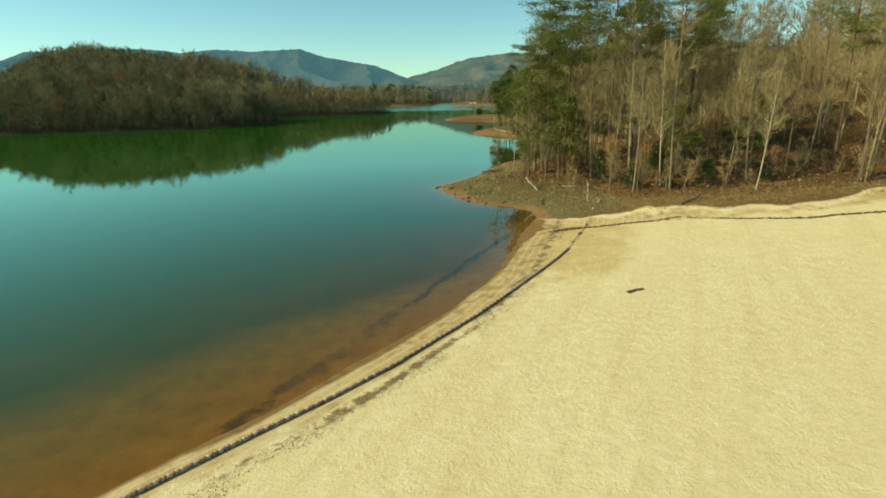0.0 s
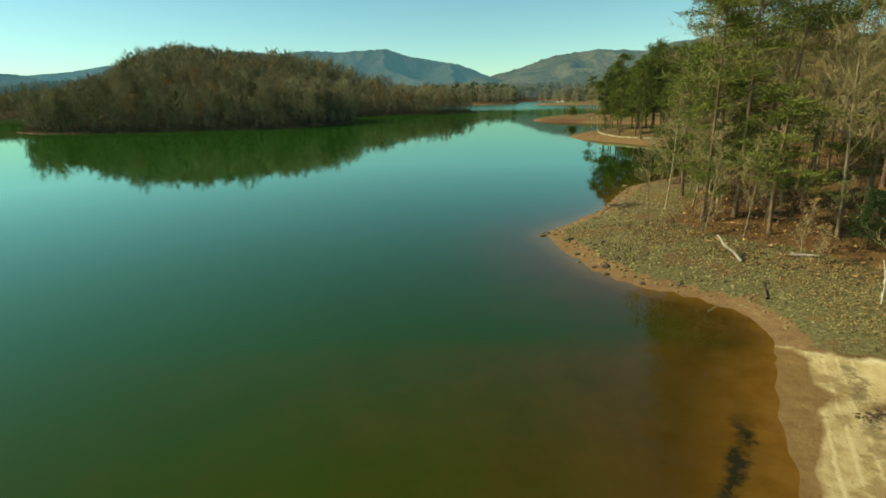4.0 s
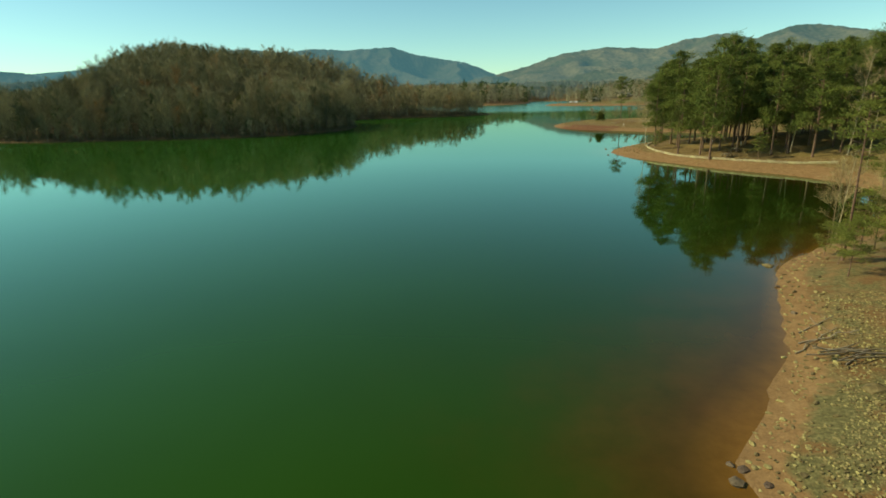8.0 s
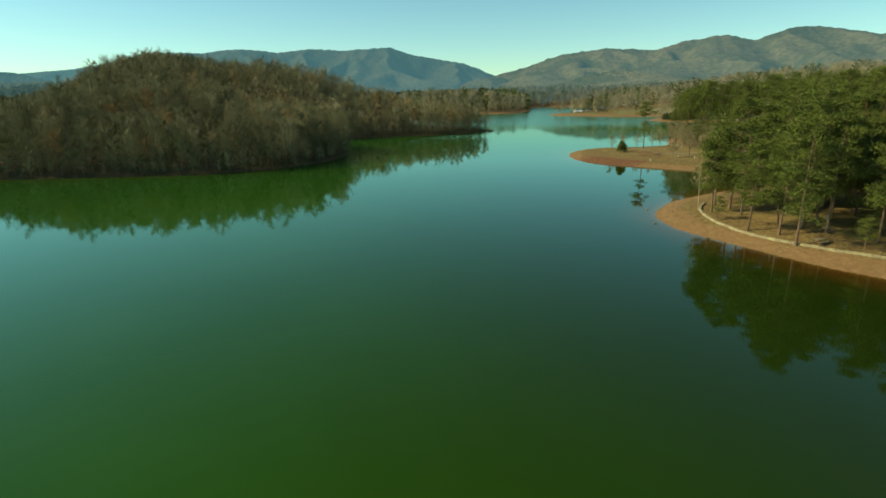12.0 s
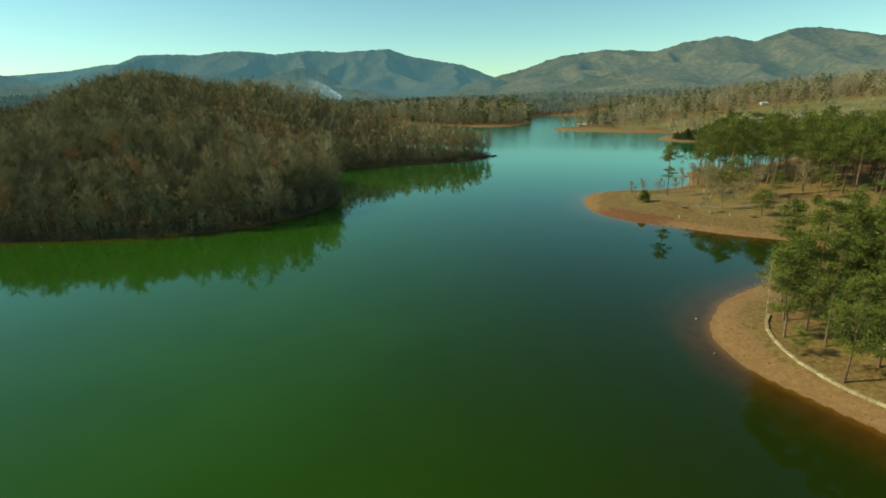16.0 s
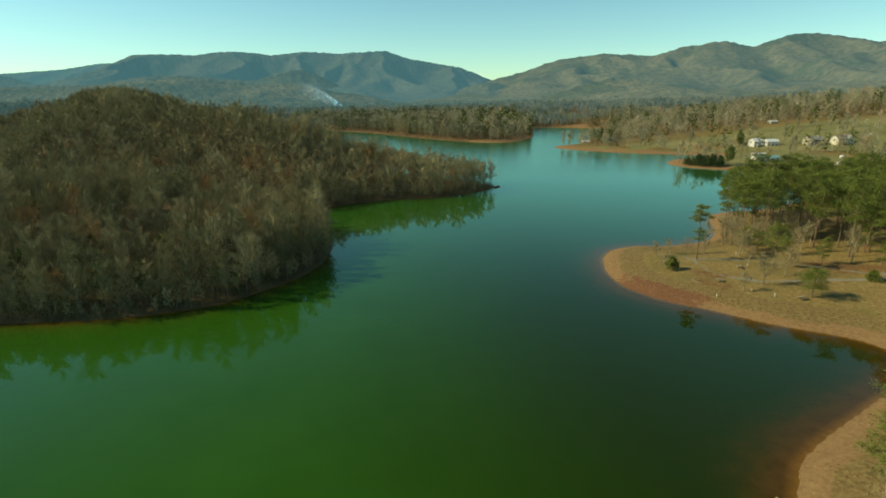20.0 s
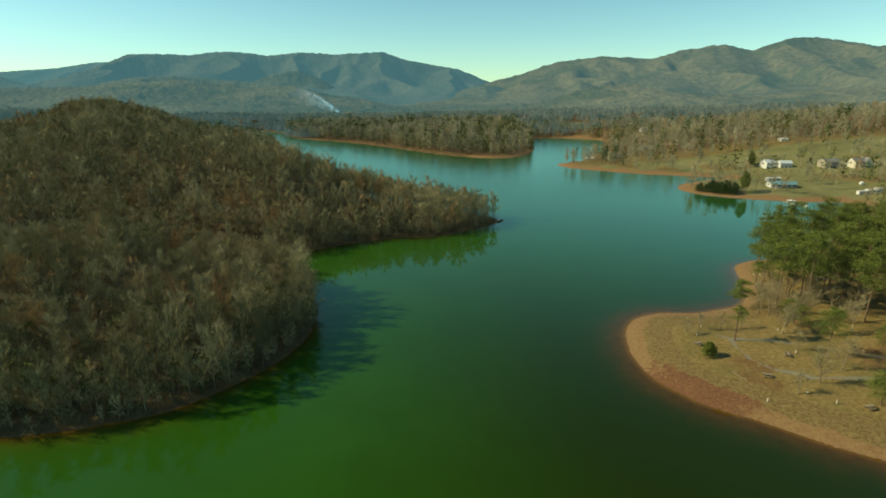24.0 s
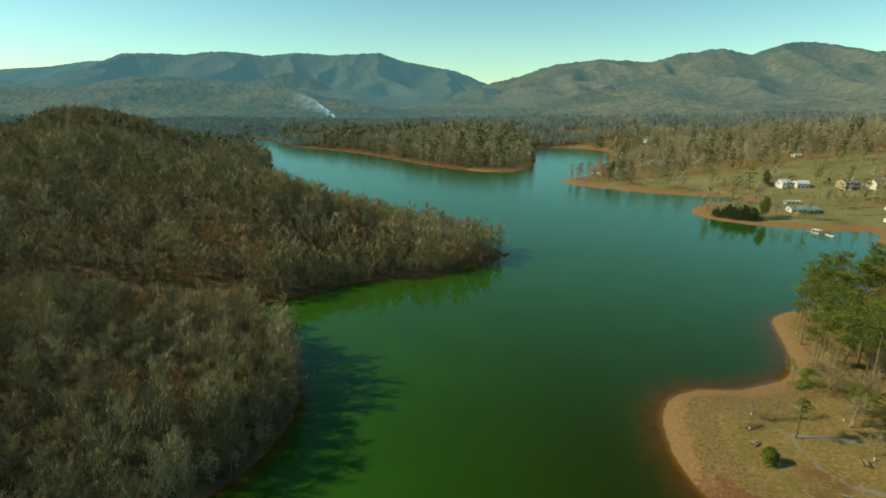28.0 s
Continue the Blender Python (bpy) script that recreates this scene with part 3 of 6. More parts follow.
def mountain_range(name, crest, width, seed, material, label, spur=0.5, fuzz=5.0, rows_down=52, along_step=10.0, ever=0.35):
    """A range as a crest line with spurs and hollows running down its flanks on both sides, under a rough canopy."""
    crest = np.array(crest, float)
    along = np.concatenate([[0], np.cumsum(np.hypot(*np.diff(crest[:, :2], axis=0).T))])
    s = np.linspace(0, along[-1], int(along[-1] / along_step))
    line = np.stack([np.interp(s, along, crest[:, i]) for i in range(3)], -1)
    k = np.hanning(9)
    k /= k.sum()
    soft = np.stack([np.convolve(np.pad(line[:, i], 4, mode="edge"), k, "valid") for i in range(3)], -1)
    t = np.gradient(soft[:, :2], axis=0)
    t /= np.hypot(*t.T)[:, None] + 1e-9
    n = np.stack([t[:, 1], -t[:, 0]], -1)
    w = np.concatenate([-np.linspace(1, 0.05, 6) ** 1.2 * 0.5, [0], np.linspace(0.005, 1, rows_down)]) * width
    x = soft[:, None, 0] + n[:, None, 0] * w
    y = soft[:, None, 1] + n[:, None, 1] * w
    u = np.abs(w)[None] / width
    fall = (1 - u) ** 1.25
    bend = s[:, None] + 90 * bumps(x, y, 400, seed + 9)
    fold = 1 - np.abs(bumps(bend, w[None] * 0.33 + 0 * x, 330, seed, 3))
    rill = 1 - np.abs(bumps(bend, w[None] * 0.4 + 0 * x, 110, seed + 4, 2))
    z = soft[:, None, 2] * fall * (1 - spur * (1 - fold) * np.sqrt(u) * 2.2 * (1 - u) - 0.12 * (1 - rill) * np.sqrt(u) * (1 - u)) - 4 * u
    vary = np.random.default_rng(seed)
    crowns = vary.uniform(0, 1, x.shape)
    z = z + fuzz * (0.9 * bumps(x, y, 24, seed + 3, 2) + 0.8 * (crowns - 0.5)) * (1 - u) ** 0.3
    # Crowns tone darker in the hollows, where evergreens also stand thicker.
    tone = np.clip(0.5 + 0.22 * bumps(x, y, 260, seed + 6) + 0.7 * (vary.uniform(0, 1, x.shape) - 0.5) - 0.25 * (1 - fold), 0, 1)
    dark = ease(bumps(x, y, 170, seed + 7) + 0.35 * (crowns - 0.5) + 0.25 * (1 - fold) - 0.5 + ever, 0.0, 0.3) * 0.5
    rows, cols = x.shape
    i = np.arange(rows * cols).reshape(rows, cols)
    q = np.stack([i[:-1, :-1], i[:-1, 1:], i[1:, 1:], i[1:, :-1]], -1).reshape(-1, 4)
    me = mesh_from(name, np.stack([x, y, z], -1), np.concatenate([q[:, [0, 2, 1]], q[:, [0, 3, 2]]]), material, True)
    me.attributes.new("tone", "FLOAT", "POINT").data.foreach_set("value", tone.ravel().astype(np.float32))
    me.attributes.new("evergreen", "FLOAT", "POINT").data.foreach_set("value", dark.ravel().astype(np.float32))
    tagged(new(name, me), label, "mountain", kind="structure")


# Glow colour of the haze, shared by all far materials.
HAZE_TINT = (0.165, 0.42, 0.51)
FAR_PALE = backdrop_material("farthest_mountain", (0.030, 0.033, 0.020), (0.060, 0.060, 0.038), (0.018, 0.028, 0.014), HAZE_TINT, 0.40)
FAR_BLUE = backdrop_material("far_mountain", (0.026, 0.030, 0.018), (0.076, 0.070, 0.044), (0.016, 0.027, 0.014), HAZE_TINT, 0.315)
FOOT_TEAL = backdrop_material("wooded_foothill", (0.036, 0.038, 0.018), (0.108, 0.096, 0.052), (0.018, 0.031, 0.012), HAZE_TINT, 0.25)
NEAR_BROWN = backdrop_material("wooded_mountain", (0.052, 0.048, 0.022), (0.142, 0.119, 0.062), (0.026, 0.040, 0.016), HAZE_TINT, 0.22)
CREST_PALE = [(-5600, 4500, 225), (-3530, 4700, 234), (-3070, 4700, 261), (-2743, 4700, 308), (-2560, 4700, 310), (-2300, 4700, 330), (-1900, 4700, 300), (-1500, 4700, 250), (-900, 4700, 200)]
CREST_FAR = [(-3000, 3560, 40), (-2650, 3620, 95), (-2330, 3670, 165), (-2080, 3700, 245), (-1922, 3700, 304), (-1619, 3700, 302),
             (-1549, 3700, 292), (-1403, 3700, 314), (-1278, 3700, 317), (-1049, 3700, 292), (-832, 3700, 311), (-618, 3700, 299),
             (-319, 3700, 314), (-187, 3700, 266), (156, 3700, 209), (358, 3700, 131), (600, 3700, 60)]
CREST_EAST = [(60, 3700, 60), (353, 3650, 130), (528, 3625, 173), (766, 3590, 250), (1034, 3550, 278), (1331, 3505, 260), (1486, 3480, 309), (1717, 3442, 336), (1877, 3418, 301), (2062, 3385, 365), (2209, 3360, 368), (2560, 3301, 315), (2600, 2900, 250), (3300, 2000, 230), (3500, 400, 160)]
CREST_WEST = [(-2700, 900, 120), (-2500, 1900, 160), (-2150, 2500, 160), (-1927, 2600, 142), (-1787, 2600, 105), (-1640, 2640, 60)]
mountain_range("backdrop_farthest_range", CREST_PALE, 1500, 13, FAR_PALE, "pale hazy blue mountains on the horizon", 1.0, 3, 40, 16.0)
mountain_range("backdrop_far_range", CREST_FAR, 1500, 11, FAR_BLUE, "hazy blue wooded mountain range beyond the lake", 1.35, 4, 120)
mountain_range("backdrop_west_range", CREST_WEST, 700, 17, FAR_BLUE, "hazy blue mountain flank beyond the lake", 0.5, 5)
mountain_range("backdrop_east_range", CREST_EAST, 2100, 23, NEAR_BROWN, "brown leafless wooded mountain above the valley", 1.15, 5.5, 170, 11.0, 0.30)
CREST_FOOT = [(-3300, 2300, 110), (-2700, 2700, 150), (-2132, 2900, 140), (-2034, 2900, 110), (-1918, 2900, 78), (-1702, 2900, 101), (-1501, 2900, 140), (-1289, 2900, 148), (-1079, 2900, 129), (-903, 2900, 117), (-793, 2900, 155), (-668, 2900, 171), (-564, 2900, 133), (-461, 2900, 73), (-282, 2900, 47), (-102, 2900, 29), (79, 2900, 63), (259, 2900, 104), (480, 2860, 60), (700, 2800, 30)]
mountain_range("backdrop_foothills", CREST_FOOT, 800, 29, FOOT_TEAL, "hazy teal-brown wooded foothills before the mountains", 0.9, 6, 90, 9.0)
HILL_BROWN = backdrop_material("wooded_hills", (0.070, 0.062, 0.029), (0.180, 0.152, 0.080), (0.028, 0.042, 0.016), HAZE_TINT, 0.185)
# Shaded copy of the hill woods: darker colours, stronger haze emission.
HILL_SHADED = backdrop_material("shaded_hills", (0.042, 0.043, 0.020), (0.128, 0.112, 0.060), (0.020, 0.033, 0.013), HAZE_TINT, 0.215)
# Tree colours for the distant woods, with haze added as faint emission.
DISTANT = backdrop_material("haze_glow_crowns", (0.125, 0.112, 0.060), (0.285, 0.250, 0.138), (0.05, 0.07, 0.03), HAZE_TINT, 0.13)
DISTANT_PINE = backdrop_material("haze_glow_pines", (0.040, 0.058, 0.020), (0.075, 0.098, 0.034), (0.04, 0.06, 0.02), HAZE_TINT, 0.10)
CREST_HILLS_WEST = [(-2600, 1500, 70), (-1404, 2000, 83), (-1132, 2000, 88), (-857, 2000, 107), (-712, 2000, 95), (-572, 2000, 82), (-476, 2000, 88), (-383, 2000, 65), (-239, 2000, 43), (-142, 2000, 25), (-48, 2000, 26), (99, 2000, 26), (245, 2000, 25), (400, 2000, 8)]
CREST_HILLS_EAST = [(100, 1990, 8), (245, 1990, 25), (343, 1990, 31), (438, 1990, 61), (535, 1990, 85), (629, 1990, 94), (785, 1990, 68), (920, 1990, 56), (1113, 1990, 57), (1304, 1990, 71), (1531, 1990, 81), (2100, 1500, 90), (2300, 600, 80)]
mountain_range("backdrop_hills_west", CREST_HILLS_WEST, 850, 37, HILL_SHADED, "low hazy wooded hills behind the lake", 0.6, 7, 110, 7.0, 0.38)
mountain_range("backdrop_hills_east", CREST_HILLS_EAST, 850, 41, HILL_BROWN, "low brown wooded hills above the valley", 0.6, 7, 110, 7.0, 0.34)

# ---- trees ----
def tube(points, radii, sides):
    """A tapered tube along points."""
    p, r = np.asarray(points, float), np.asarray(radii, float)
    t = np.gradient(p, axis=0)
    t /= np.linalg.norm(t, axis=1)[:, None] + 1e-9
    ref = np.where(np.abs(t[:, 2:3]) > 0.9, np.array([[1.0, 0, 0]]), np.array([[0, 0, 1.0]]))
    u = np.cross(t, ref)
    u /= np.linalg.norm(u, axis=1)[:, None] + 1e-9
    w = np.cross(t, u)
    a = np.arange(sides) * 2 * np.pi / sides
    v = p[:, None] + r[:, None, None] * (np.cos(a)[None, :, None] * u[:, None] + np.sin(a)[None, :, None] * w[:, None])
    n = len(p)
    i = np.arange(n * sides).reshape(n, sides)
    j = np.roll(i, -1, 1)
    q = np.stack([i[:-1], j[:-1], j[1:], i[1:]], -1).reshape(-1, 4)
    return v.reshape(-1, 3), np.concatenate([q[:, [0, 1, 2]], q[:, [0, 2, 3]]])


class Heap:
    """Gathers pieces of triangles."""

    def __init__(self):
        self.v, self.f, self.n = [], [], 0

    def put(self, v, f):
        self.v.append(np.asarray(v, float))
        self.f.append(np.asarray(f) + self.n)
        self.n += len(v)

    def slivers(self, a, b, width, r):
        """Thin blades from the points a to the points b."""
        a, b = np.asarray(a, float), np.asarray(b, float)
        d = b - a
        side = np.cross(d, r.normal(size=d.shape))
        side /= np.linalg.norm(side, axis=1)[:, None] + 1e-9
        wide = np.reshape(width, (-1, 1)) / 2 if np.ndim(width) else width / 2
        v = np.stack([a - side * wide, a + side * wide, b], 1).reshape(-1, 3)
        self.put(v, np.arange(len(v)).reshape(-1, 3))

    def arrays(self):
        return np.concatenate(self.v), np.concatenate(self.f)


def aim(r, n, low, high):
    """Directions between two heights."""
    a, e = r.uniform(0, 2 * np.pi, n), r.uniform(low, high, n)
    return np.stack([np.cos(a) * np.cos(e), np.sin(a) * np.cos(e), np.sin(e)], -1)


def bare_tree(seed, height, limbs=16, subs=5, twigs=6, thick=0.16, first=0.35, spread=0.26, near=True, leaves=0):
    """A leafless tree: wood (trunk and limbs), twigs, and, where some are left, dry leaves."""
    r = np.random.default_rng(seed)
    wood, fine, dry = Heap(), Heap(), Heap()
    k = np.linspace(0, 1, 8 if near else 4)
    lean = r.normal(0, 0.035, 2)
    trunk = np.stack([lean[0] * k * height + 0.12 * np.sin(k * 5 + seed), lean[1] * k * height + 0.12 * np.cos(k * 4 + seed), k * height * 0.96 - 0.25], -1)
    wood.put(*tube(trunk, thick * (1.25 - k) ** 1.1 * np.where(k < 0.05, 1.3, 1.0) + 0.012, 6 if near else 3))
    for i in range(limbs):
        h = first + (0.97 - first) * (i + r.uniform(0, 0.9)) / limbs
        start = np.array([np.interp(h, k, trunk[:, c]) for c in range(3)])
        size = height * spread * (1.25 - h) * r.uniform(0.6, 1.25)
        d = aim(r, 1, 0.35, 1.1)[0]
        q = np.linspace(0, 1, 5 if near else 3)
        line = start + np.outer(q, d) * size + np.outer(q * q, (0, 0, 1)) * size * 0.22 + r.normal(0, 0.04 * size, (len(q), 3)) * q[:, None]
        if near:
            wood.put(*tube(line, thick * 0.42 * (1.2 - h) * (1.05 - q) + 0.008, 4))
        else:
            fine.slivers(line[:1], line[-1:], 0.16, r)
        at = r.uniform(0.25, 1, subs)
        s0 = np.stack([np.interp(at, q, line[:, c]) for c in range(3)], -1)
        sd = d * 0.7 + aim(r, subs, -0.2, 1.2) * 0.9
        s1 = s0 + sd * (size * r.uniform(0.25, 0.5, (subs, 1)))
        fine.slivers(s0, s1, 0.042 if near else 0.10, r)
        m = subs * twigs
        pick = r.integers(0, subs, m)
        t0 = s0[pick] + (s1 - s0)[pick] * r.uniform(0.15, 1, (m, 1))
        t1 = t0 + (sd[pick] * 0.6 + aim(r, m, -0.5, 1.3)) * (size * r.uniform(0.1, 0.28, (m, 1)) + 0.15)
        fine.slivers(t0, t1, 0.026 if near else 0.07, r)
        if leaves:
            n = leaves
            c = t1[r.integers(0, m, n)] + r.normal(0, 0.12, (n, 3))
            dry.slivers(c, c + r.normal(0, 0.09, (n, 3)) - (0, 0, 0.05), 0.09, r)
    return wood, fine, dry


def tufts(heap, r, centres, size, count, length, width, flat=0.6):
    """Sprays of needles round many centres."""
    n = len(centres)
    c = np.repeat(centres, count, 0)
    d = r.normal(size=(n * count, 3)) * (1, 1, flat)
    d /= np.linalg.norm(d, axis=1)[:, None]
    a = c + d * (r.uniform(0, 1, (n * count, 1)) ** 0.6) * size * (1, 1, flat)
    b = a + (d + r.normal(0, 0.5, d.shape) + (0, 0, 0.25)) * length * r.uniform(0.6, 1.2, (n * count, 1))
    heap.slivers(a, b, width, r)


def pine_tree(seed, height, crown=0.5, limbs=22, pads=4, needles=26, thick=0.17, reach=0.17, near=True, flat=0.42, blade=0.30, rise=(0.0, 0.35)):
    """A tall pine with a bare lower trunk and flat pads of needles above; a few dead stubs below."""
    r = np.random.default_rng(seed)
    wood, green = Heap(), Heap()
    k = np.linspace(0, 1, 8 if near else 4)
    lean = r.normal(0, 0.013, 2)
    trunk = np.stack([lean[0] * k * height + 0.15 * np.sin(k * 4 + seed), lean[1] * k * height, k * height * 0.98 - 0.25], -1)
    wood.put(*tube(trunk, thick * (1.18 - k) * np.where(k < 0.05, 1.25, 1.0) + 0.015, 7 if near else 3))
    for i in range(limbs):
        u = (i + r.uniform(0, 1)) / limbs
        h = 1 - crown * (1 - u)
        start = np.array([np.interp(h * 0.98, k, trunk[:, c]) for c in range(3)])
        size = height * reach * (0.35 + 0.85 * math.sin(min(1, (1 - u) * 1.25 + 0.12) * math.pi * 0.62)) * r.uniform(0.55, 1.25)
        d = aim(r, 1, *rise)[0]
        q = np.linspace(0, 1, 4)
        line = start + np.outer(q, d) * size + np.outer(q * q, (0, 0, 1)) * size * r.uniform(0.0, 0.3)
        wood.put(*tube(line, thick * 0.28 * (1.05 - q) + 0.008, 3))
        c = np.stack([np.interp(r.uniform(0.5, 1.05, pads), q, line[:, x]) for x in range(3)], -1) + r.normal(0, 0.16 * size, (pads, 3)) * (1, 1, 0.35)
        tufts(green, r, c, 0.24 * size + 0.30, needles, blade, blade * 0.27, flat)
    top = trunk[-1:] + r.normal(0, 0.35, (5, 3)) * (1, 1, 0.7)
    tufts(green, r, top, 0.5, needles, blade, blade * 0.27)
    if near:
        for h in r.uniform(0.15, max(0.2, 1 - crown), 7):
            start = np.array([np.interp(h, k, trunk[:, c]) for c in range(3)])
            wood.put(*tube(np.stack([start, start + aim(r, 1, -0.1, 0.5)[0] * r.uniform(0.5, 1.5)]), (0.03, 0.008), 3))
    return wood, green


def cone_tree(seed, height, width, count=150, needles=22, near=True):
    """A cedar or young pine whose crown reaches close to the ground."""
    r = np.random.default_rng(seed)
    wood, green = Heap(), Heap()
    wood.put(*tube(np.array([(0, 0, -0.2), (0.03, 0, height * 0.5), (0, 0.02, height * 0.96)]), (0.10, 0.06, 0.015), 5))
    h = r.uniform(0.10, 1.0, count) ** 0.9
    a = r.uniform(0, 2 * np.pi, count)
    rad = width * (1.02 - h) ** 0.5 * r.uniform(0.35, 1.05, count) * (1 + 0.25 * np.sin(a * 3 + seed))
    c = np.stack([np.cos(a) * rad, np.sin(a) * rad, h * height], -1)
    tufts(green, r, c, 0.12 * width + 0.12, needles, 0.24, 0.07, 0.8)
    return wood, green


def twig_tree(seed, height, count, length, width, reach=0.2, first=0.3, stem=0.11, limbs=10, sides=3):
    """A leafless hardwood of the woods: a stem, rising limbs, and many fine upright twigs."""
    r = np.random.default_rng(seed)
    wood, fine = Heap(), Heap()
    sway = r.normal(0, 0.02 * height, (2, 2))
    wood.put(*tube(np.array([(0, 0, -0.3), (*sway[0] * 0.5, height * 0.45), (*sway[1], height * 0.86)]), (stem, stem * 0.75, 0.03), sides))
    h = first + (0.88 - first) * (np.arange(limbs) + r.uniform(0, 0.8, limbs)) / limbs
    a, e = np.arange(limbs) * 2.4 + seed, r.uniform(0.55, 1.15, limbs)
    d = np.stack([np.cos(a) * np.cos(e), np.sin(a) * np.cos(e), np.sin(e)], -1)
    start = np.stack([np.interp(h, [0, 0.45, 0.86, 1], [0, sway[0, c] * 0.5, sway[1, c], sway[1, c]]) for c in (0, 1)] + [h * height], -1)
    size = height * reach * (1.7 - h) * r.uniform(0.7, 1.25, limbs)
    size = np.minimum(size, (1.02 - h) * height / np.maximum(d[:, 2], 0.3))
    wood.slivers(start, start + d * size[:, None], stem * 1.1, r)
    k = r.integers(0, limbs, count)
    p = start[k] + d[k] * (size[k] * r.uniform(0.15, 1.0, count))[:, None] + r.normal(0, 0.13, (count, 3)) * size[k][:, None] * (1, 1, 0.6)
    way = d[k] * 0.55 + r.normal(0, 0.42, (count, 3)) + (0, 0, 0.55)
    way /= np.linalg.norm(way, axis=1)[:, None]
    fine.slivers(p - way * length * 0.4, p + way * (length * r.uniform(0.4, 1.0, count))[:, None], width * r.uniform(0.6, 1.4, count), r)
    return wood, fine, Heap()


def mass_pine(seed, height, blades, size, first=0.4, reach=0.17):
    """A pine seen from afar: a stem and heaped sprays of needles."""
    r = np.random.default_rng(seed)
    wood, green = Heap(), Heap()
    wood.put(*tube(np.array([(0, 0, -0.3), (0.1, 0, height * 0.5), (0, 0.1, height * 0.95)]), (0.14, 0.10, 0.03), 3))
    lumps = 14
    k = (np.arange(lumps) + r.uniform(0, 1, lumps)) / lumps
    a = np.arange(lumps) * 2.4 + seed
    wide = height * reach * np.sin(np.pi * np.clip(0.25 + 0.72 * k, 0, 0.98)) * r.uniform(0.4, 1.0, lumps)
    c = np.stack([np.cos(a) * wide, np.sin(a) * wide, height * (first + (0.97 - first) * k)], -1)
    tufts(green, r, c, height * 0.065, blades // lumps, size, size * 0.5, 0.6)
    return wood, Heap(), green


def as_thing(name, pieces, m, label, category, group=""):
    """A plant as an empty with one mesh for each of its pieces: (part name, heap, material)."""
    ob = base(name, m, label, category, group)
    for part_name, heap, material in pieces:
        if heap.n:
            under(part_name, mesh_from(part_name, *heap.arrays(), material, part_name == "trunk"), ob)
    return ob


def stand(x, y, turn=0.0, size=1.0, sink=0.05):
    """A pose on the ground."""
    return pose(x, y, ground_at(x, y) - sink, 0, 0, turn) @ Matrix.Diagonal((size, size, size, 1))


def plant(kinds, places, group=""):
    """Sets out copies of a few built trees; the first use of each kind is the built one itself."""
    fresh = {}
    for i, (x, y, size, which) in enumerate(places):
        k = which % len(kinds)
        m = stand(x, y, (i * 137.5) % 360, 1.0)
        if k not in fresh:
            name, pieces, label, category = kinds[k]
            fresh[k] = as_thing(name, pieces, m, label, category, group)
            ob = fresh[k]
        else:
            ob = copy_thing(fresh[k], m)
        ob.scale = (size, size, size * (0.94 + 0.12 * ((i * 0.618) % 1)))


def scatter(r, x0, x1, y0, y1, gap, keep, limit=100000, tries=40000):
    """Random places on the plan no nearer than gap to one another where keep(x, y, shore) holds."""
    x, y = r.uniform(x0, x1, tries), r.uniform(y0, y1, tries)
    ok = keep(x, y, shore(x, y))
    cells, out = {}, []
    for px, py in zip(x[ok], y[ok]):
        c = (int(px // gap), int(py // gap))
        if any((px - qx) ** 2 + (py - qy) ** 2 < gap * gap for i in (-1, 0, 1) for j in (-1, 0, 1) for qx, qy in cells.get((c[0] + i, c[1] + j), ())):
            continue
        cells.setdefault(c, []).append((px, py))
        out.append((px, py))
        if len(out) >= limit:
            break
    return np.array(out).reshape(-1, 2)


def joined_woods(name, templates, places, sizes, materials, label, category="woods", r=rng, sink=0.3):
    """A wood that nobody could count, as one mesh for each material: templates are lists of heaps, one for each material."""
    top = base(name, pose(0, 0, 0), label, category, kind="stuff")
    which = r.integers(0, len(templates), len(places))
    turn = r.uniform(0, 2 * np.pi, len(places))
    tone = np.clip(0.48 + 0.28 * bumps(places[:, 0], places[:, 1], 60, 77) + r.normal(0, 0.26, len(places)), 0, 1)
    z = (ground(places[:, 0], places[:, 1]) if places.shape[1] == 2 else places[:, 2]) - sink
    for k, material in enumerate(materials):
        vs, fs, tones, n = [], [], [], 0
        for t, heaps in enumerate(templates):
            if heaps[k].n == 0:
                continue
            v, f = heaps[k].arrays()
            pick = np.flatnonzero(which == t)
            if not len(pick):
                continue
            c, s = np.cos(turn[pick])[:, None], np.sin(turn[pick])[:, None]
            size = sizes[pick][:, None]
            w = np.stack([(v[:, 0] * c - v[:, 1] * s) * size + places[pick, :1], (v[:, 0] * s + v[:, 1] * c) * size + places[pick, 1:2], v[:, 2] * size + z[pick][:, None]], -1)
            fs.append((f[None] + (np.arange(len(pick)) * len(v))[:, None, None] + n).reshape(-1, 3))
            vs.append(w.reshape(-1, 3))
            tones.append(np.repeat(tone[pick], len(v)))
            n += len(pick) * len(v)
        if vs:
            me = mesh_from(name, np.concatenate(vs), np.concatenate(fs), material)
            me.attributes.new("tone", "FLOAT", "POINT").data.foreach_set("value", np.concatenate(tones).astype(np.float32))
            ob = under(("woods_stems", "woods_twigs", "woods_leaves")[k], me, top)
            ob["kind"] = "stuff"
    return top


PINES = [("pine_tree", [("trunk", w, BARK_PINE), ("crown", g, NEEDLE_SHORE)], "tall green pine with bare lower trunk on the lake bank", "pine tree")
         for w, g in (pine_tree(40 + i, 16.5 + 0.8 * i, 0.72 + 0.02 * i, 46, 5, 40, 0.15, 0.145, flat=0.60, blade=0.36, rise=(0.0, 0.6)) for i in range(5))]
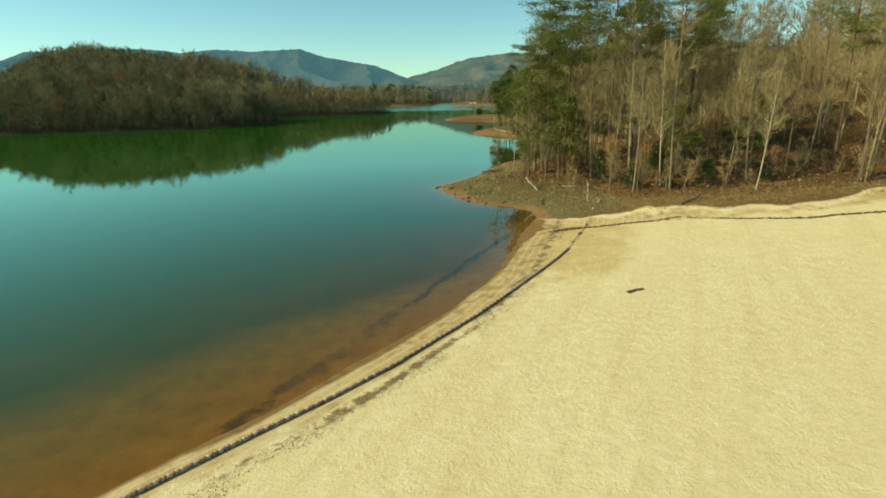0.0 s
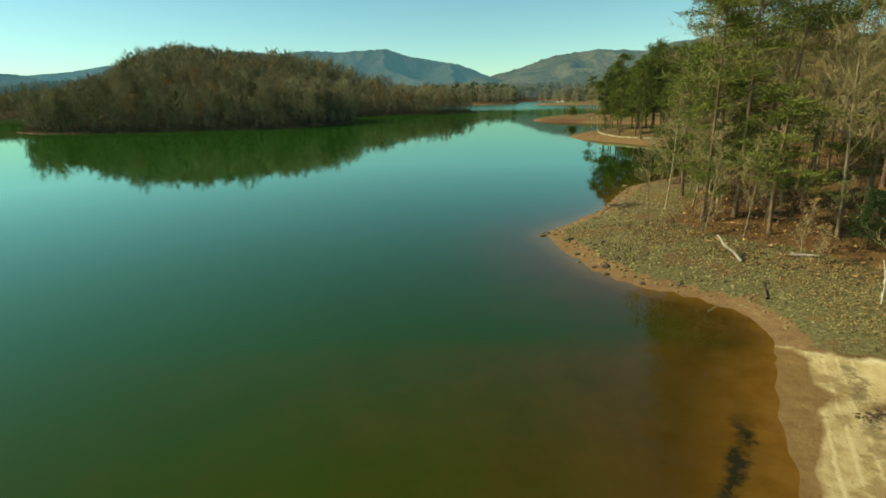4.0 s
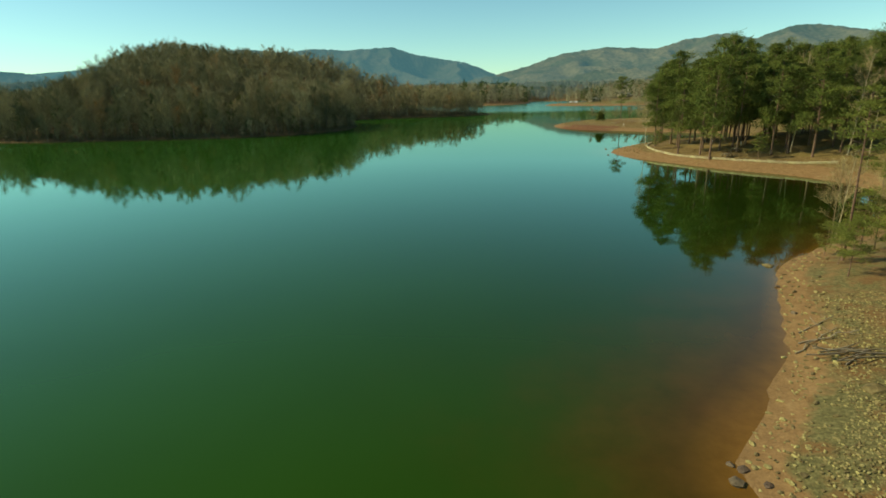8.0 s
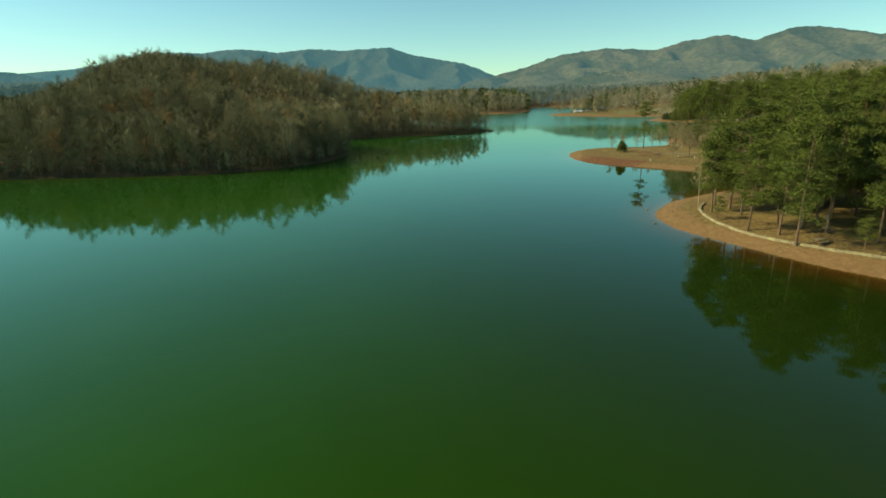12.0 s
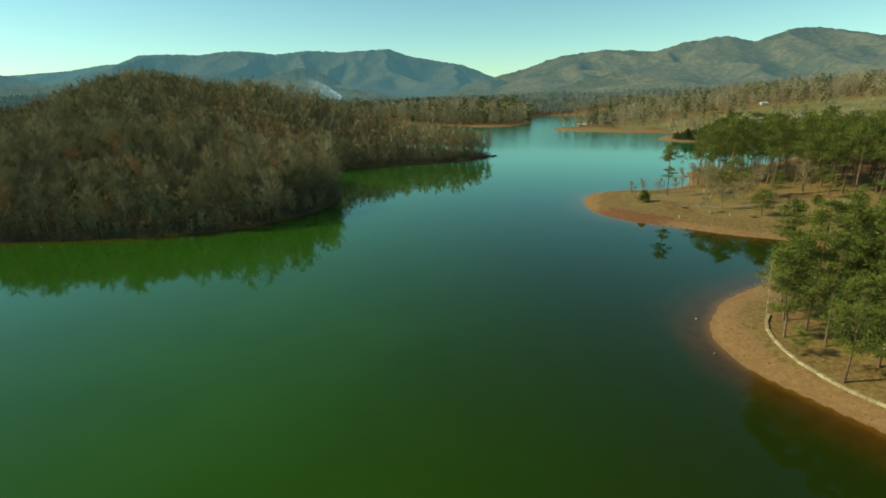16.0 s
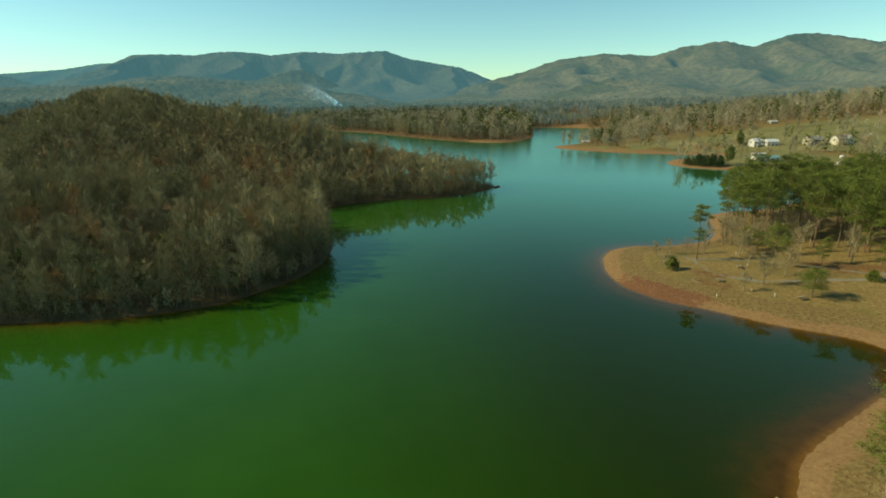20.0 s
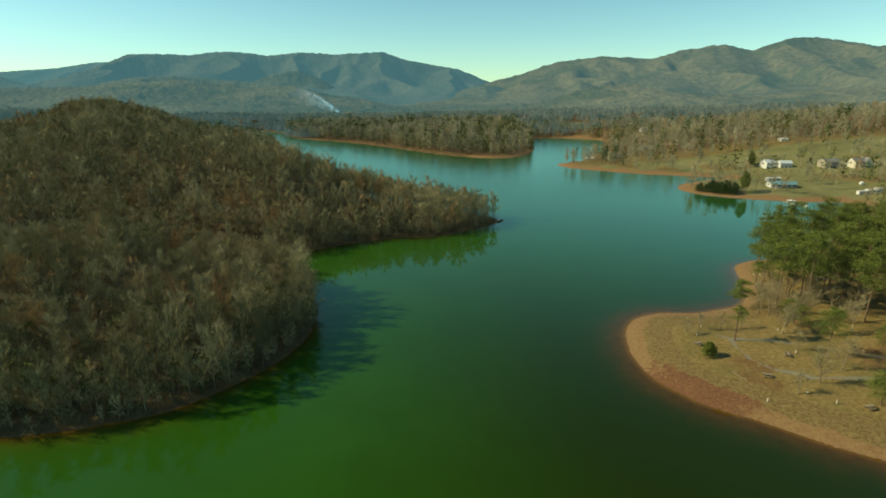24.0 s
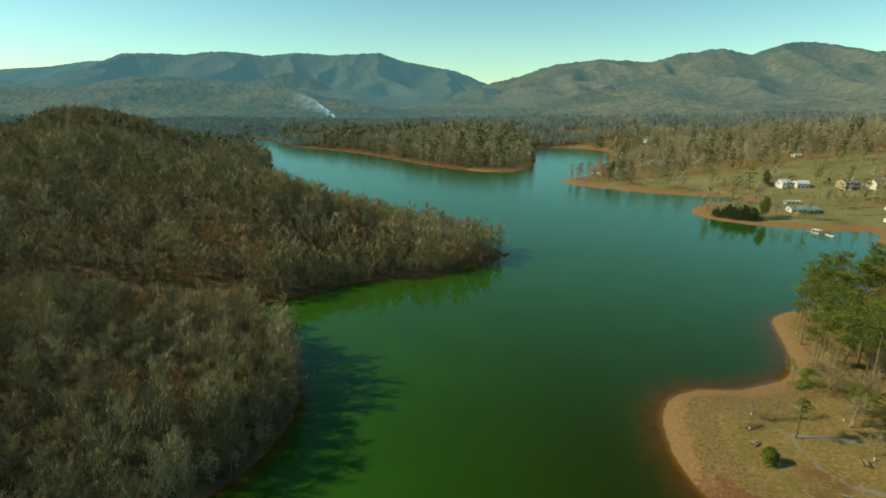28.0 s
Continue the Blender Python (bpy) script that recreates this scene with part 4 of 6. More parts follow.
TALL_PINES = [("pine_tree", [("trunk", w, BARK_PINE), ("crown", g, NEEDLE)], "very tall pine with a high open crown on the point", "pine tree")
              for w, g in (pine_tree(50 + i, 22.0 + 1.5 * i, 0.42, 24, 6, 62, 0.15, 0.150, flat=0.42, blade=0.27) for i in range(3))]
YOUNG_PINES = [("young_pine", [("trunk", w, BARK_PINE), ("crown", g, NEEDLE)], "small green pine with a loose open crown", "pine tree")
               for w, g in (pine_tree(60 + i, 9.0, 0.72, 30, 6, 46, 0.08, 0.21, flat=0.24, blade=0.20) for i in range(3))]
BARE = [("bare_tree", [("trunk", w, BARK_PALE if i == 2 else BARK_GREY), ("crown", f, TWIG), ("leaves", d, DRY_LEAF)],
         "slender leafless pale-barked tree on the wooded bank" if i == 2 else "tall leafless grey-brown tree on the wooded bank", "tree")
        for i, (w, f, d) in enumerate(bare_tree(80 + j, 17.0 + j % 3, 26, 8, 10, 0.085, 0.30, 0.22) for j in range(6))]
SAPLINGS = [("sapling", [("trunk", w, BARK_GREY), ("crown", f, TWIG), ("leaves", d, DRY_LEAF)],
             "leafless brown sapling among fallen leaves" if i else "sapling still holding dry rust-brown leaves", "sapling")
            for i, (w, f, d) in enumerate(bare_tree(100 + j, 4.5, 12, 5, 7, 0.04, 0.12, 0.34, True, 26 if j == 0 else 5 if j == 1 else 0) for j in range(3))]
CEDARS = [("cedar_tree", [("trunk", w, BARK_PINE), ("crown", g, NEEDLE_DARK)], "dense dark green cedar among bare trees", "cedar")
          for w, g in (cone_tree(120 + i, 6.0, 2.3, 200, 30) for i in range(2))]

# The wooded point beside the beach.
tr = np.random.default_rng(3)
fixed = [(25.2, 68.8, 1.0, 1), (27.0, 66.8, 0.95, 2), (22.6, 68.5, 0.8, 0), (30.5, 61.5, 1.0, 2), (33.0, 64.0, 0.95, 1), (36.5, 67.0, 1.0, 0),
         (37.5, 59.5, 0.95, 2), (44, 66, 1.0, 0), (31, 74, 0.9, 1), (32, 84, 0.9, 2), (54, 53, 0.95, 1), (62, 49, 1.0, 2), (49, 72, 1.0, 0), (31, 95, 0.6, 1)]
plant(TALL_PINES, fixed, "pines on the point")
plant(PINES, [(26.2, 80.0, 0.92, 1), (30.0, 82.0, 1.0, 3)], "pines on the point")
plant(YOUNG_PINES, [(25.4, 64.2, 1.25, 0), (24.2, 70.5, 1.3, 0), (33.4, 65.9, 1.2, 1), (28.5, 72.5, 1.2, 0), (22.8, 68.6, 0.7, 1), (26.8, 76.5, 0.8, 2), (37.0, 57.0, 1.0, 0), (45.0, 55.0, 1.1, 1), (30.5, 90, 0.8, 0), (33, 96, 0.6, 1), (31.5, 97.5, 0.35, 2), (28.5, 91, 0.45, 1), (30, 94, 0.4, 0)], "young pines on the point")
forest_edge = lambda x: np.interp(x, [18, 24, 30, 40, 49, 70, 120], [64, 58.5, 51.5, 46.5, 44.5, 41, 33])
wood = scatter(tr, 17, 118, 34, 112, 2.0, lambda x, y, d: (d > 6.5) & (y > forest_edge(x)) & (y < 112 - 0.15 * x) & (np.hypot(x - 26, y - 62) > 2.5) & (x > 25.5), 360)
near_first = wood[np.argsort(wood[:, 1] - forest_edge(wood[:, 0]))]
trees, brush = near_first[:330:2], near_first[::3][:90] + 0.9
plant(BARE, [(x, y, tr.uniform(0.8, 1.25), i) for i, (x, y) in enumerate(trees)], "bare trees on the point")
plant(SAPLINGS, [(x, y, tr.uniform(0.6, 1.3), int(tr.integers(0, 3))) for x, y in brush], "saplings on the point")
fringe = scatter(tr, 20, 75, 38, 80, 1.7, lambda x, y, d: (d > 6) & (y > forest_edge(x) - 0.5) & (y < forest_edge(x) + 8), 46)
plant(SAPLINGS, [(x, y, tr.uniform(0.5, 1.0), int(tr.integers(0, 3))) for x, y in fringe], "saplings on the point")
plant(BARE, [(22.4, 75.0, 0.60, 2), (19.2, 70.9, 0.40, 1), (39.5, 47.1, 0.75, 2), (49.4, 44.8, 1.1, 1), (24.5, 74.0, 0.5, 4), (22.0, 66.5, 0.5, 0), (23.2, 63.6, 0.45, 3), (22.6, 70.0, 0.5, 1), (24.4, 71.5, 0.6, 2), (28, 84, 0.55, 1), (30, 88, 0.6, 4), (33, 92, 0.5, 5), (31, 86, 0.5, 0), (35, 97, 0.5, 3), (34.5, 101, 0.45, 1), (37, 104, 0.5, 2)], "small trees at the edge of the point")

BEECHES = [("beech_tree", [("trunk", w, BARK_GREY), ("crown", f, TWIG), ("leaves", d, DRY_LEAF)], "small beech still full of rust-brown dry leaves", "tree")
           for w, f, d in (bare_tree(112 + j, 7.5, 18, 6, 7, 0.06, 0.16, 0.27, True, 60) for j in range(2))]
# Small dark cedars added to stand in for shade under the pines.
plant(CEDARS, [(30.5, 55.2, 0.5, 0), (33.5, 53.2, 0.45, 1), (37, 51.5, 0.5, 0), (29, 60, 0.6, 1), (43, 50, 0.45, 0), (35, 58, 0.7, 1)], "cedars on the point")
plant(BEECHES, [(28.3, 55.8, 0.95, 0), (31.2, 54.0, 0.7, 1), (34.5, 59.5, 0.8, 1), (41, 57, 0.9, 0), (27.5, 78, 0.7, 1)], "beeches on the point")

# The picnic shore: open pines.
fixed = [(47.9, 176.7, 1.0, 0), (48.0, 164.7, 0.85, 1), (51.0, 161.1, 1.0, 2), (50.6, 156.5, 0.95, 3), (58.9, 175.2, 1.0, 4), (51.4, 182.2, 0.9, 1), (53, 186, 1.0, 2)]
more = scatter(tr, 46, 100, 138, 206, 3.0, lambda x, y, d: (d > 10.5) & (np.hypot(x - 53.2, y - 155.3) > 6) & (y > 150 - 0.1 * (x - 50)), 76)
plant(PINES, [(x, y, s, k) for x, y, s, k in fixed] + [(x, y, tr.uniform(0.85, 1.1), i) for i, (x, y) in enumerate(more)], "pines on the picnic shore")
plant(BARE, [(64.7, 154.9, 1.05, 2), (47.0, 179.5, 0.6, 2), (70, 148, 1.0, 2), (76, 143, 0.9, 1), (82, 150, 1.0, 3)], "bare trees on the picnic shore")
plant(YOUNG_PINES, [(61.5, 157.0, 0.6, 0), (57, 152, 0.55, 1), (46.5, 171.5, 0.5, 2)], "young pines on the picnic shore")

# The camping spit: lone pine, bush, scattered small trees and a stand of pines.
w, g = pine_tree(7, 17.0, 0.30, 18, 5, 64, 0.14, 0.125, flat=0.55, blade=0.28)
lone = as_thing("lone_pine", [("trunk", w, BARK_PINE), ("crown", g, NEEDLE)], stand(73.4, 279.9), "tall lone pine with a small flat crown on the spit", "pine tree")
w, g = pine_tree(9, 5.5, 0.74, 9, 4, 60, 0.05, 0.28, flat=0.3, blade=0.32)
v, f = g.arrays()
low = under("low_branch", mesh_from("low_branch", v * (1, 1, 0.9) + (0.2, 0, 4.6), f, NEEDLE), lone)
w, g = cone_tree(15, 3.6, 2.1, 260, 46)
bush = as_thing("evergreen_bush", [("trunk", w, BARK_PINE), ("crown", g, NEEDLE)], stand(63.0, 272.6), "round dense green evergreen bush on the grass", "bush")
LAWN_TREES = [("bare_tree", [("trunk", w, BARK_GREY), ("crown", f, TWIG_PALE)], "small round-headed leafless tree on the campground grass", "tree")
              for w, f, d in (bare_tree(140 + j, 6.5, 20, 7, 12, 0.09, 0.22, 0.42) for j in range(3))]
stand_places = scatter(tr, 98, 215, 224, 372, 4.4, lambda x, y, d: (d > 4.0) & (y > np.interp(x, [98, 104, 118, 130, 150, 215], [308, 292, 266, 246, 232, 224])), 210)
STAND_PINES = [("pine_tree", [("trunk", w, BARK_PINE), ("crown", g, NEEDLE_SHORE)], "tall green pine in the stand on the spit", "pine tree")
               for w, g in (pine_tree(45 + i, 17.0 + 0.8 * i, 0.55, 28, 5, 34, 0.15, 0.17, flat=0.6, blade=0.40, rise=(0.05, 0.6)) for i in range(4))]
plant(STAND_PINES, [(x, y, tr.uniform(1.05, 1.3) if x < 150 else tr.uniform(0.95, 1.2), i) for i, (x, y) in enumerate(stand_places)], "pines on the spit")
plant(LAWN_TREES, [(63.4, 284.5, 0.8, 0), (68, 288, 0.8, 1), (73.9, 287.5, 0.8, 3), (81.2, 259.2, 1.21, 4), (85.2, 273, 0.84, 2), (89.6, 284, 1.1, 5), (93, 297, 1.43, 1), (97, 303, 1.32, 0), (90, 305, 1.1, 3),
             (101, 308, 1.32, 4), (96, 290, 1.21, 2), (103, 313, 1.32, 3), (108, 311, 1.43, 1), (114, 308, 1.32, 0), (120, 311, 1.54, 4), (99, 297, 1.1, 1), (94, 302, 1.1, 5), (112, 298, 1.21, 2), (123, 300, 1.32, 1), (104, 296, 1.32, 1), (110, 304, 1.32, 5), (80, 288, 0.8, 3), (108, 288, 1.1, 0), (116, 292, 1.32, 4), (74.2, 255.9, 0.8, 2), (89.4, 263.4, 1.32, 1)], "small bare trees on the spit")
DENSE_PINES = [("spreading_pine", [("trunk", w, BARK_PINE), ("crown", g, NEEDLE)], "low spreading dense pine on the campground grass", "pine tree")
               for w, g in (pine_tree(66 + i, 7.5, 0.78, 34, 6, 46, 0.11, 0.36, flat=0.5, blade=0.26, rise=(0.1, 0.8)) for i in range(2))]
plant(DENSE_PINES, [(88.0, 250.4, 1.0, 0)], "young pines on the spit")
w, g = cone_tree(18, 2.6, 1.9, 160, 40)
as_thing("evergreen_bush", [("trunk", w, BARK_PINE), ("crown", g, NEEDLE)], stand(108.4, 257.5), "yellow-green low bush on the campground", "bush")
plant(STAND_PINES, [(89.5, 268.5, 0.8, 1), (117.7, 266.4, 1.0, 2), (120.8, 279.3, 1.05, 0), (131, 274, 1.0, 3)], "pines on the spit")
plant(YOUNG_PINES, [(95, 286, 0.85, 1), (93, 289, 0.9, 2), (104, 270, 0.9, 0), (115, 262, 0.95, 1), (122, 278, 1.0, 2), (130, 255, 1.0, 0), (112, 246, 0.9, 1), (100, 281, 0.8, 0)], "young pines on the spit")

plant(LAWN_TREES, [(92, 300, 1.5, 0), (98, 291, 1.4, 2), (106, 282, 1.5, 1), (112, 270, 1.5, 2), (88.1, 283.2, 1.3, 1)], "bare trees before the pine stand")

# Woods that cannot be counted: the west shore, the land behind, the far shores.
far_bare = [list(twig_tree(200 + i, 12.5 + 0.7 * i, 230, 1.7, 0.18, 0.25, 0.18, 0.13, 11)) for i in range(7)]
fine_bare = [list(twig_tree(280 + i, 13.0 + 0.8 * i, 1150, 1.2, 0.080, 0.24, 0.20, 0.13, 16, 4)) for i in range(7)]
small_bare = [list(twig_tree(220 + i, 11.0, 120, 1.5, 0.22, 0.27, 0.16, 0.13, 9)) for i in range(6)]
far_pine = [list(mass_pine(240 + i, 16.0, 150, 0.85)) for i in range(4)]
small_pine = [list(mass_pine(246 + i, 12.0, 56, 1.5, 0.1)) for i in range(3)]
far_cedar = [list(mass_pine(250 + i, 8.0, 110, 0.7, 0.1, 0.22)) for i in range(3)]


def clump(seed, heaps, count, spread):
    """Several trees of a far wood grown together."""
    r = np.random.default_rng(seed)
    out = [Heap(), Heap(), Heap()]
    for i in range(count):
        src = heaps[int(r.integers(0, len(heaps)))]
        off, s = np.array([*r.normal(0, spread, 2), 0]), r.uniform(0.75, 1.15)
        for h, o in zip(src, out):
            if h.n:
                v, f = h.arrays()
                o.put(v * s + off, f)
    return out


thin_bare = [list(twig_tree(260 + i, 11.0, 34, 2.8, 0.85, 0.30, 0.12, 0.2, 5)) for i in range(4)]
thin_pine = [list(mass_pine(266 + i, 12.0, 28, 2.2, 0.1)) for i in range(2)]
far_clumps = [clump(270 + i, thin_bare if i else thin_pine, 4, 6.0) for i in range(9)]
west = scatter(tr, -400, 34, 244, 820, 3.9, lambda x, y, d: (d > 0.8) & (x < 40 - (y - 400) * 0.2) & ((y < 510) & (x > -260) | ((x * 7 + y * 3) % 5 < 1.9)), 5000, 90000)
west = west[~((np.abs(west[:, 1] - 362 - 0.06 * (west[:, 0] + 76)) < 13.0) & (west[:, 0] < -74) & (west[:, 0] > -240))]
front = (west[:, 1] < 358) & (west[:, 0] > -165)
low_growth = scatter(tr, -170, 30, 244, 420, 2.3, lambda x, y, d: (d > 0.3) & (d < 9) & ((y < 358) | (x > -80)), 1500, 40000)
joined_woods("shore_thicket", far_bare, low_growth, tr.uniform(0.28, 0.55, len(low_growth)), (BARK_WOODS, WOODS_TWIG, NEEDLE), "leafless thicket of young trees along the wooded shore", r=tr)
joined_woods("west_point_woods", fine_bare, west[front], tr.uniform(0.80, 1.10, front.sum()) * (1 + 0.12 * ease(west[front][:, 0], -85, -55)) * (1 - 0.25 * ease(west[front][:, 1], 322, 345)), (BARK_WOODS, WOODS_TWIG, NEEDLE), "leafless grey-brown hardwoods on the wooded knoll", r=tr)
joined_woods("west_shore_woods", far_bare, west[~front], tr.uniform(0.8, 1.2, (~front).sum()), (BARK_WOODS, WOODS_TWIG, NEEDLE), "dense leafless brown hardwood forest covering the hilly shore", r=tr)
green = west[tr.uniform(0, 1, len(west)) < 0.08] + 2.0
joined_woods("west_shore_evergreens", far_pine + far_cedar, green, tr.uniform(0.5, 0.95, len(green)), (BARK_PINE, WOODS_TWIG, WOODS_GREEN), "scattered dark evergreens in the hardwood forest", r=tr)
knoll_green = scatter(tr, -165, -38, 244, 345, 5, lambda x, y, d: (d > 1.5) & (d < 24) & (bumps(x, y, 26, 81) > -0.05), 130, 8000)
joined_woods("knoll_evergreens", far_pine + far_cedar, knoll_green, tr.uniform(0.45, 0.85, len(knoll_green)), (BARK_PINE, WOODS_TWIG, WOODS_GREEN), "dark evergreens near the foot of the wooded knoll", r=tr)
cove_green = scatter(tr, -235, -70, 366, 392, 4.5, lambda x, y, d: (d > 2) & (bumps(x, y, 22, 85) > -0.15), 60, 3000)
joined_woods("cove_evergreens", far_cedar, cove_green, tr.uniform(0.5, 0.9, len(cove_green)), (BARK_PINE, WOODS_TWIG, WOODS_GREEN), "dark evergreen shrubs in the hollow behind the knoll", r=tr)
ridge = scatter(tr, -420, -180, 660, 790, 7, lambda x, y, d: (d > 3) & (np.abs(y - 742 + 0.1 * (x + 300)) < 28), 230, 9000)
joined_woods("ridge_evergreens", small_pine, ridge, tr.uniform(0.8, 1.25, len(ridge)), (BARK_PINE, WOODS_TWIG, WOODS_GREEN), "dark evergreens along the ridge above the lake arm", r=tr)
inland = scatter(tr, 90, 330, 40, 460, 5.0, lambda x, y, d: (d > 5) & (x > 112) & (np.hypot((x - 120) / 75, (y - 290) / 80) > 1), 1300, 9000)
joined_woods("east_woods", far_bare + far_pine + far_pine, inland, tr.uniform(0.7, 1.0, len(inland)), (BARK_GREY, WOODS_TWIG, WOODS_GREEN), "mixed woods of pines and leafless trees behind the shore", r=tr)
behind = np.concatenate([scatter(tr, 46, 120, 104, 140, 3.6, lambda x, y, d: d > 5, 150, 6000), scatter(tr, 108, 190, -80, 42, 5.0, lambda x, y, d: d > 5, 220, 6000)])
joined_woods("hollow_woods", far_bare + far_pine[:2], behind, tr.uniform(0.55, 0.95, len(behind)), (BARK_GREY, WOODS_TWIG, WOODS_GREEN), "leafless trees and pines filling the hollow behind the beach", r=tr)
island = scatter(tr, -260, 135, 695, 1100, 5.0, lambda x, y, d: d > 2.5, 2600, 20000)
joined_woods("far_point_woods", small_bare * 2 + small_pine, island, tr.uniform(1.0, 2.0, len(island)), (BARK_GREY, HAZED_TWIG, WOODS_GREEN), "low brown wood with a few pines on the far point", r=tr)
HOUSE_SPOTS = np.array([(273, 580), (307, 565), (324, 561), (232, 507), (240, 530), (219, 714), (165, 685), (280, 870), (272, 480), (285, 506), (255, 545)], float)
def valley_keep(x, y, d):
    clear = np.min(np.hypot(x[:, None] - HOUSE_SPOTS[:, 0], y[:, None] - HOUSE_SPOTS[:, 1]), 1)
    return (d > 4) & (clear > 15) & ((open_field(x, y) < 0.3) | (tr.uniform(0, 1, len(x)) < 0.07))
valley = scatter(tr, 100, 820, 455, 1060, 5.8, valley_keep, 4600, 26000)
joined_woods("valley_woods", small_bare * 3 + small_pine, valley, tr.uniform(0.6, 1.5, len(valley)), (BARK_GREY, HAZED_TWIG, WOODS_GREEN), "brown winter woods and hedges across the valley", r=tr)
back = scatter(tr, -800, -190, 560, 1120, 8, lambda x, y, d: (d > 4) & (np.abs(x) < 0.92 * y) & ((x < -360) | (y > 780)), 1800, 16000)
rear = back[:, 1] > 770
joined_woods("west_hill_woods", far_clumps[1:], back[~rear], tr.uniform(0.8, 1.2, (~rear).sum()), (BARK_WOODS, WOODS_TWIG, WOODS_GREEN), "leafless woods over the hill behind the west shore", r=tr)
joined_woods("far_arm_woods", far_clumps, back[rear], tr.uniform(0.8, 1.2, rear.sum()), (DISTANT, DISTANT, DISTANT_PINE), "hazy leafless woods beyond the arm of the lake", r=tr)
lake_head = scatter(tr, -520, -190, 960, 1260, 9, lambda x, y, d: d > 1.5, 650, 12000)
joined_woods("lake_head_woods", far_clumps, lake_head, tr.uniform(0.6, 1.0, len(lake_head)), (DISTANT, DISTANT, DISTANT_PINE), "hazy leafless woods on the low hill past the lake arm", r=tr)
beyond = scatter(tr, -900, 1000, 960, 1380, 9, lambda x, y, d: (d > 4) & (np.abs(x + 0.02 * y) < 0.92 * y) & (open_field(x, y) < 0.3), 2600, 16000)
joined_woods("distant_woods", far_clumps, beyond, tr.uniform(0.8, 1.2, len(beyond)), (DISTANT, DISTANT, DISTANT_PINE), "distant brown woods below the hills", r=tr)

# ---- small things on the shores ----
BUOY_RED = plain("faded_red_float", (0.22, 0.12, 0.08), (0.40, 0.25, 0.17), 12, 0.5, 0.5)
BUOY_WHITE = plain("dirty_white_float", (0.40, 0.32, 0.23), (0.60, 0.50, 0.38), 12, 0.5, 0.4)
ROPE = plain("old_rope", (0.20, 0.14, 0.07), (0.42, 0.33, 0.19), 20, 0.9)
CONCRETE = plain("weathered_concrete", (0.22, 0.19, 0.12), (0.44, 0.39, 0.27), 3, 0.95, 0.4)
PAINT_WHITE = plain("white_paint", (0.50, 0.48, 0.42), (0.68, 0.66, 0.60), 2, 0.6)
PAINT_CREAM = plain("cream_siding", (0.50, 0.45, 0.33), (0.66, 0.60, 0.47), 2, 0.7)
PAINT_TAN = plain("tan_siding", (0.26, 0.22, 0.15), (0.40, 0.35, 0.25), 2, 0.7)
ROOF_GREY = plain("grey_shingles", (0.12, 0.12, 0.11), (0.26, 0.25, 0.23), 3, 0.9)
ROOF_TEAL = plain("teal_metal_roof", (0.10, 0.20, 0.21), (0.20, 0.34, 0.34), 2, 0.5)
ROOF_PALE = plain("pale_metal_roof", (0.42, 0.44, 0.44), (0.62, 0.63, 0.62), 2, 0.45)
GLASS_DARK = plain("dark_window_glass", (0.02, 0.025, 0.03), (0.05, 0.06, 0.07), 1, 0.08, 0.0, 0.6, bump=0)
EARTH_DARK = plain("shadowed_ledge_earth", (0.060, 0.042, 0.021), (0.18, 0.125, 0.065), 5, island=0.9)


def lump(seed, squash=0.6):
    """A stone: a rough low-sided ball."""
    bm = bmesh.new()
    bmesh.ops.create_icosphere(bm, subdivisions=1, radius=1.0)
    r = np.random.default_rng(seed)
    for v in bm.verts:
        v.co = v.co * float(r.uniform(0.72, 1.15))
        v.co.z *= squash
    bm.verts.index_update()
    out = np.array([v.co[:] for v in bm.verts]), np.array([[v.index for v in f.verts] for f in bm.faces])
    bm.free()
    return out


LUMPS = [lump(i, 0.5 + 0.08 * i) for i in range(5)]


def spread_lumps(name, places, sizes, material, r, sink=0.3):
    """Many stones or clods in one mesh."""
    vs, fs, n = [], [], 0
    z = ground(places[:, 0], places[:, 1])
    for (x, y), s, h in zip(places, sizes, z):
        v, f = LUMPS[int(r.integers(0, 5))]
        a, q = r.uniform(0, 6.28), r.uniform(0.6, 1.5)
        w = v * (s * q, s / q, s)
        vs.append(np.stack([w[:, 0] * math.cos(a) - w[:, 1] * math.sin(a) + x, w[:, 0] * math.sin(a) + w[:, 1] * math.cos(a) + y, w[:, 2] + h + s * (0.5 - sink) * 0.6], -1))
        fs.append(f + n)
        n += len(v)
    return mesh_from(name, np.concatenate(vs), np.concatenate(fs), material)


# Riprap on the point: the nearest stones are parts, the rest is one mesh.
sr = np.random.default_rng(11)
def on_riprap(x, y, d):
    return (np.exp(-(((x - 20) / 14) ** 2 + ((y - 62) / 15) ** 2)) > 0.40 - 0.36 * ease(y, 70, 80)) & (d > 0.5) & (d < 8.8) & ((y < 76) | (sr.uniform(0, 1, len(x)) < 0.4)) & (bumps(x, y, 4, 72) < 0.38) & (y > beach_edge(x) + 1.2) & (y < 102) & ((d > 2.4 + 0.8 * bumps(x, y, 5, 73)) | (sr.uniform(0, 1, len(x)) < 0.14))
stones = scatter(sr, 8, 46, 42, 102, 0.115, on_riprap, 17000, 230000)
riprap = base("riprap", pose(0, 0, 0), "bank of loose greenish-grey riprap stones on the point", "stone bank", kind="structure")
near_stones = np.argsort(np.hypot(stones[:, 0] - 14, stones[:, 1] - 64))
stone_meshes = [mesh_from("stone", v, f, STONE) for v, f in LUMPS]
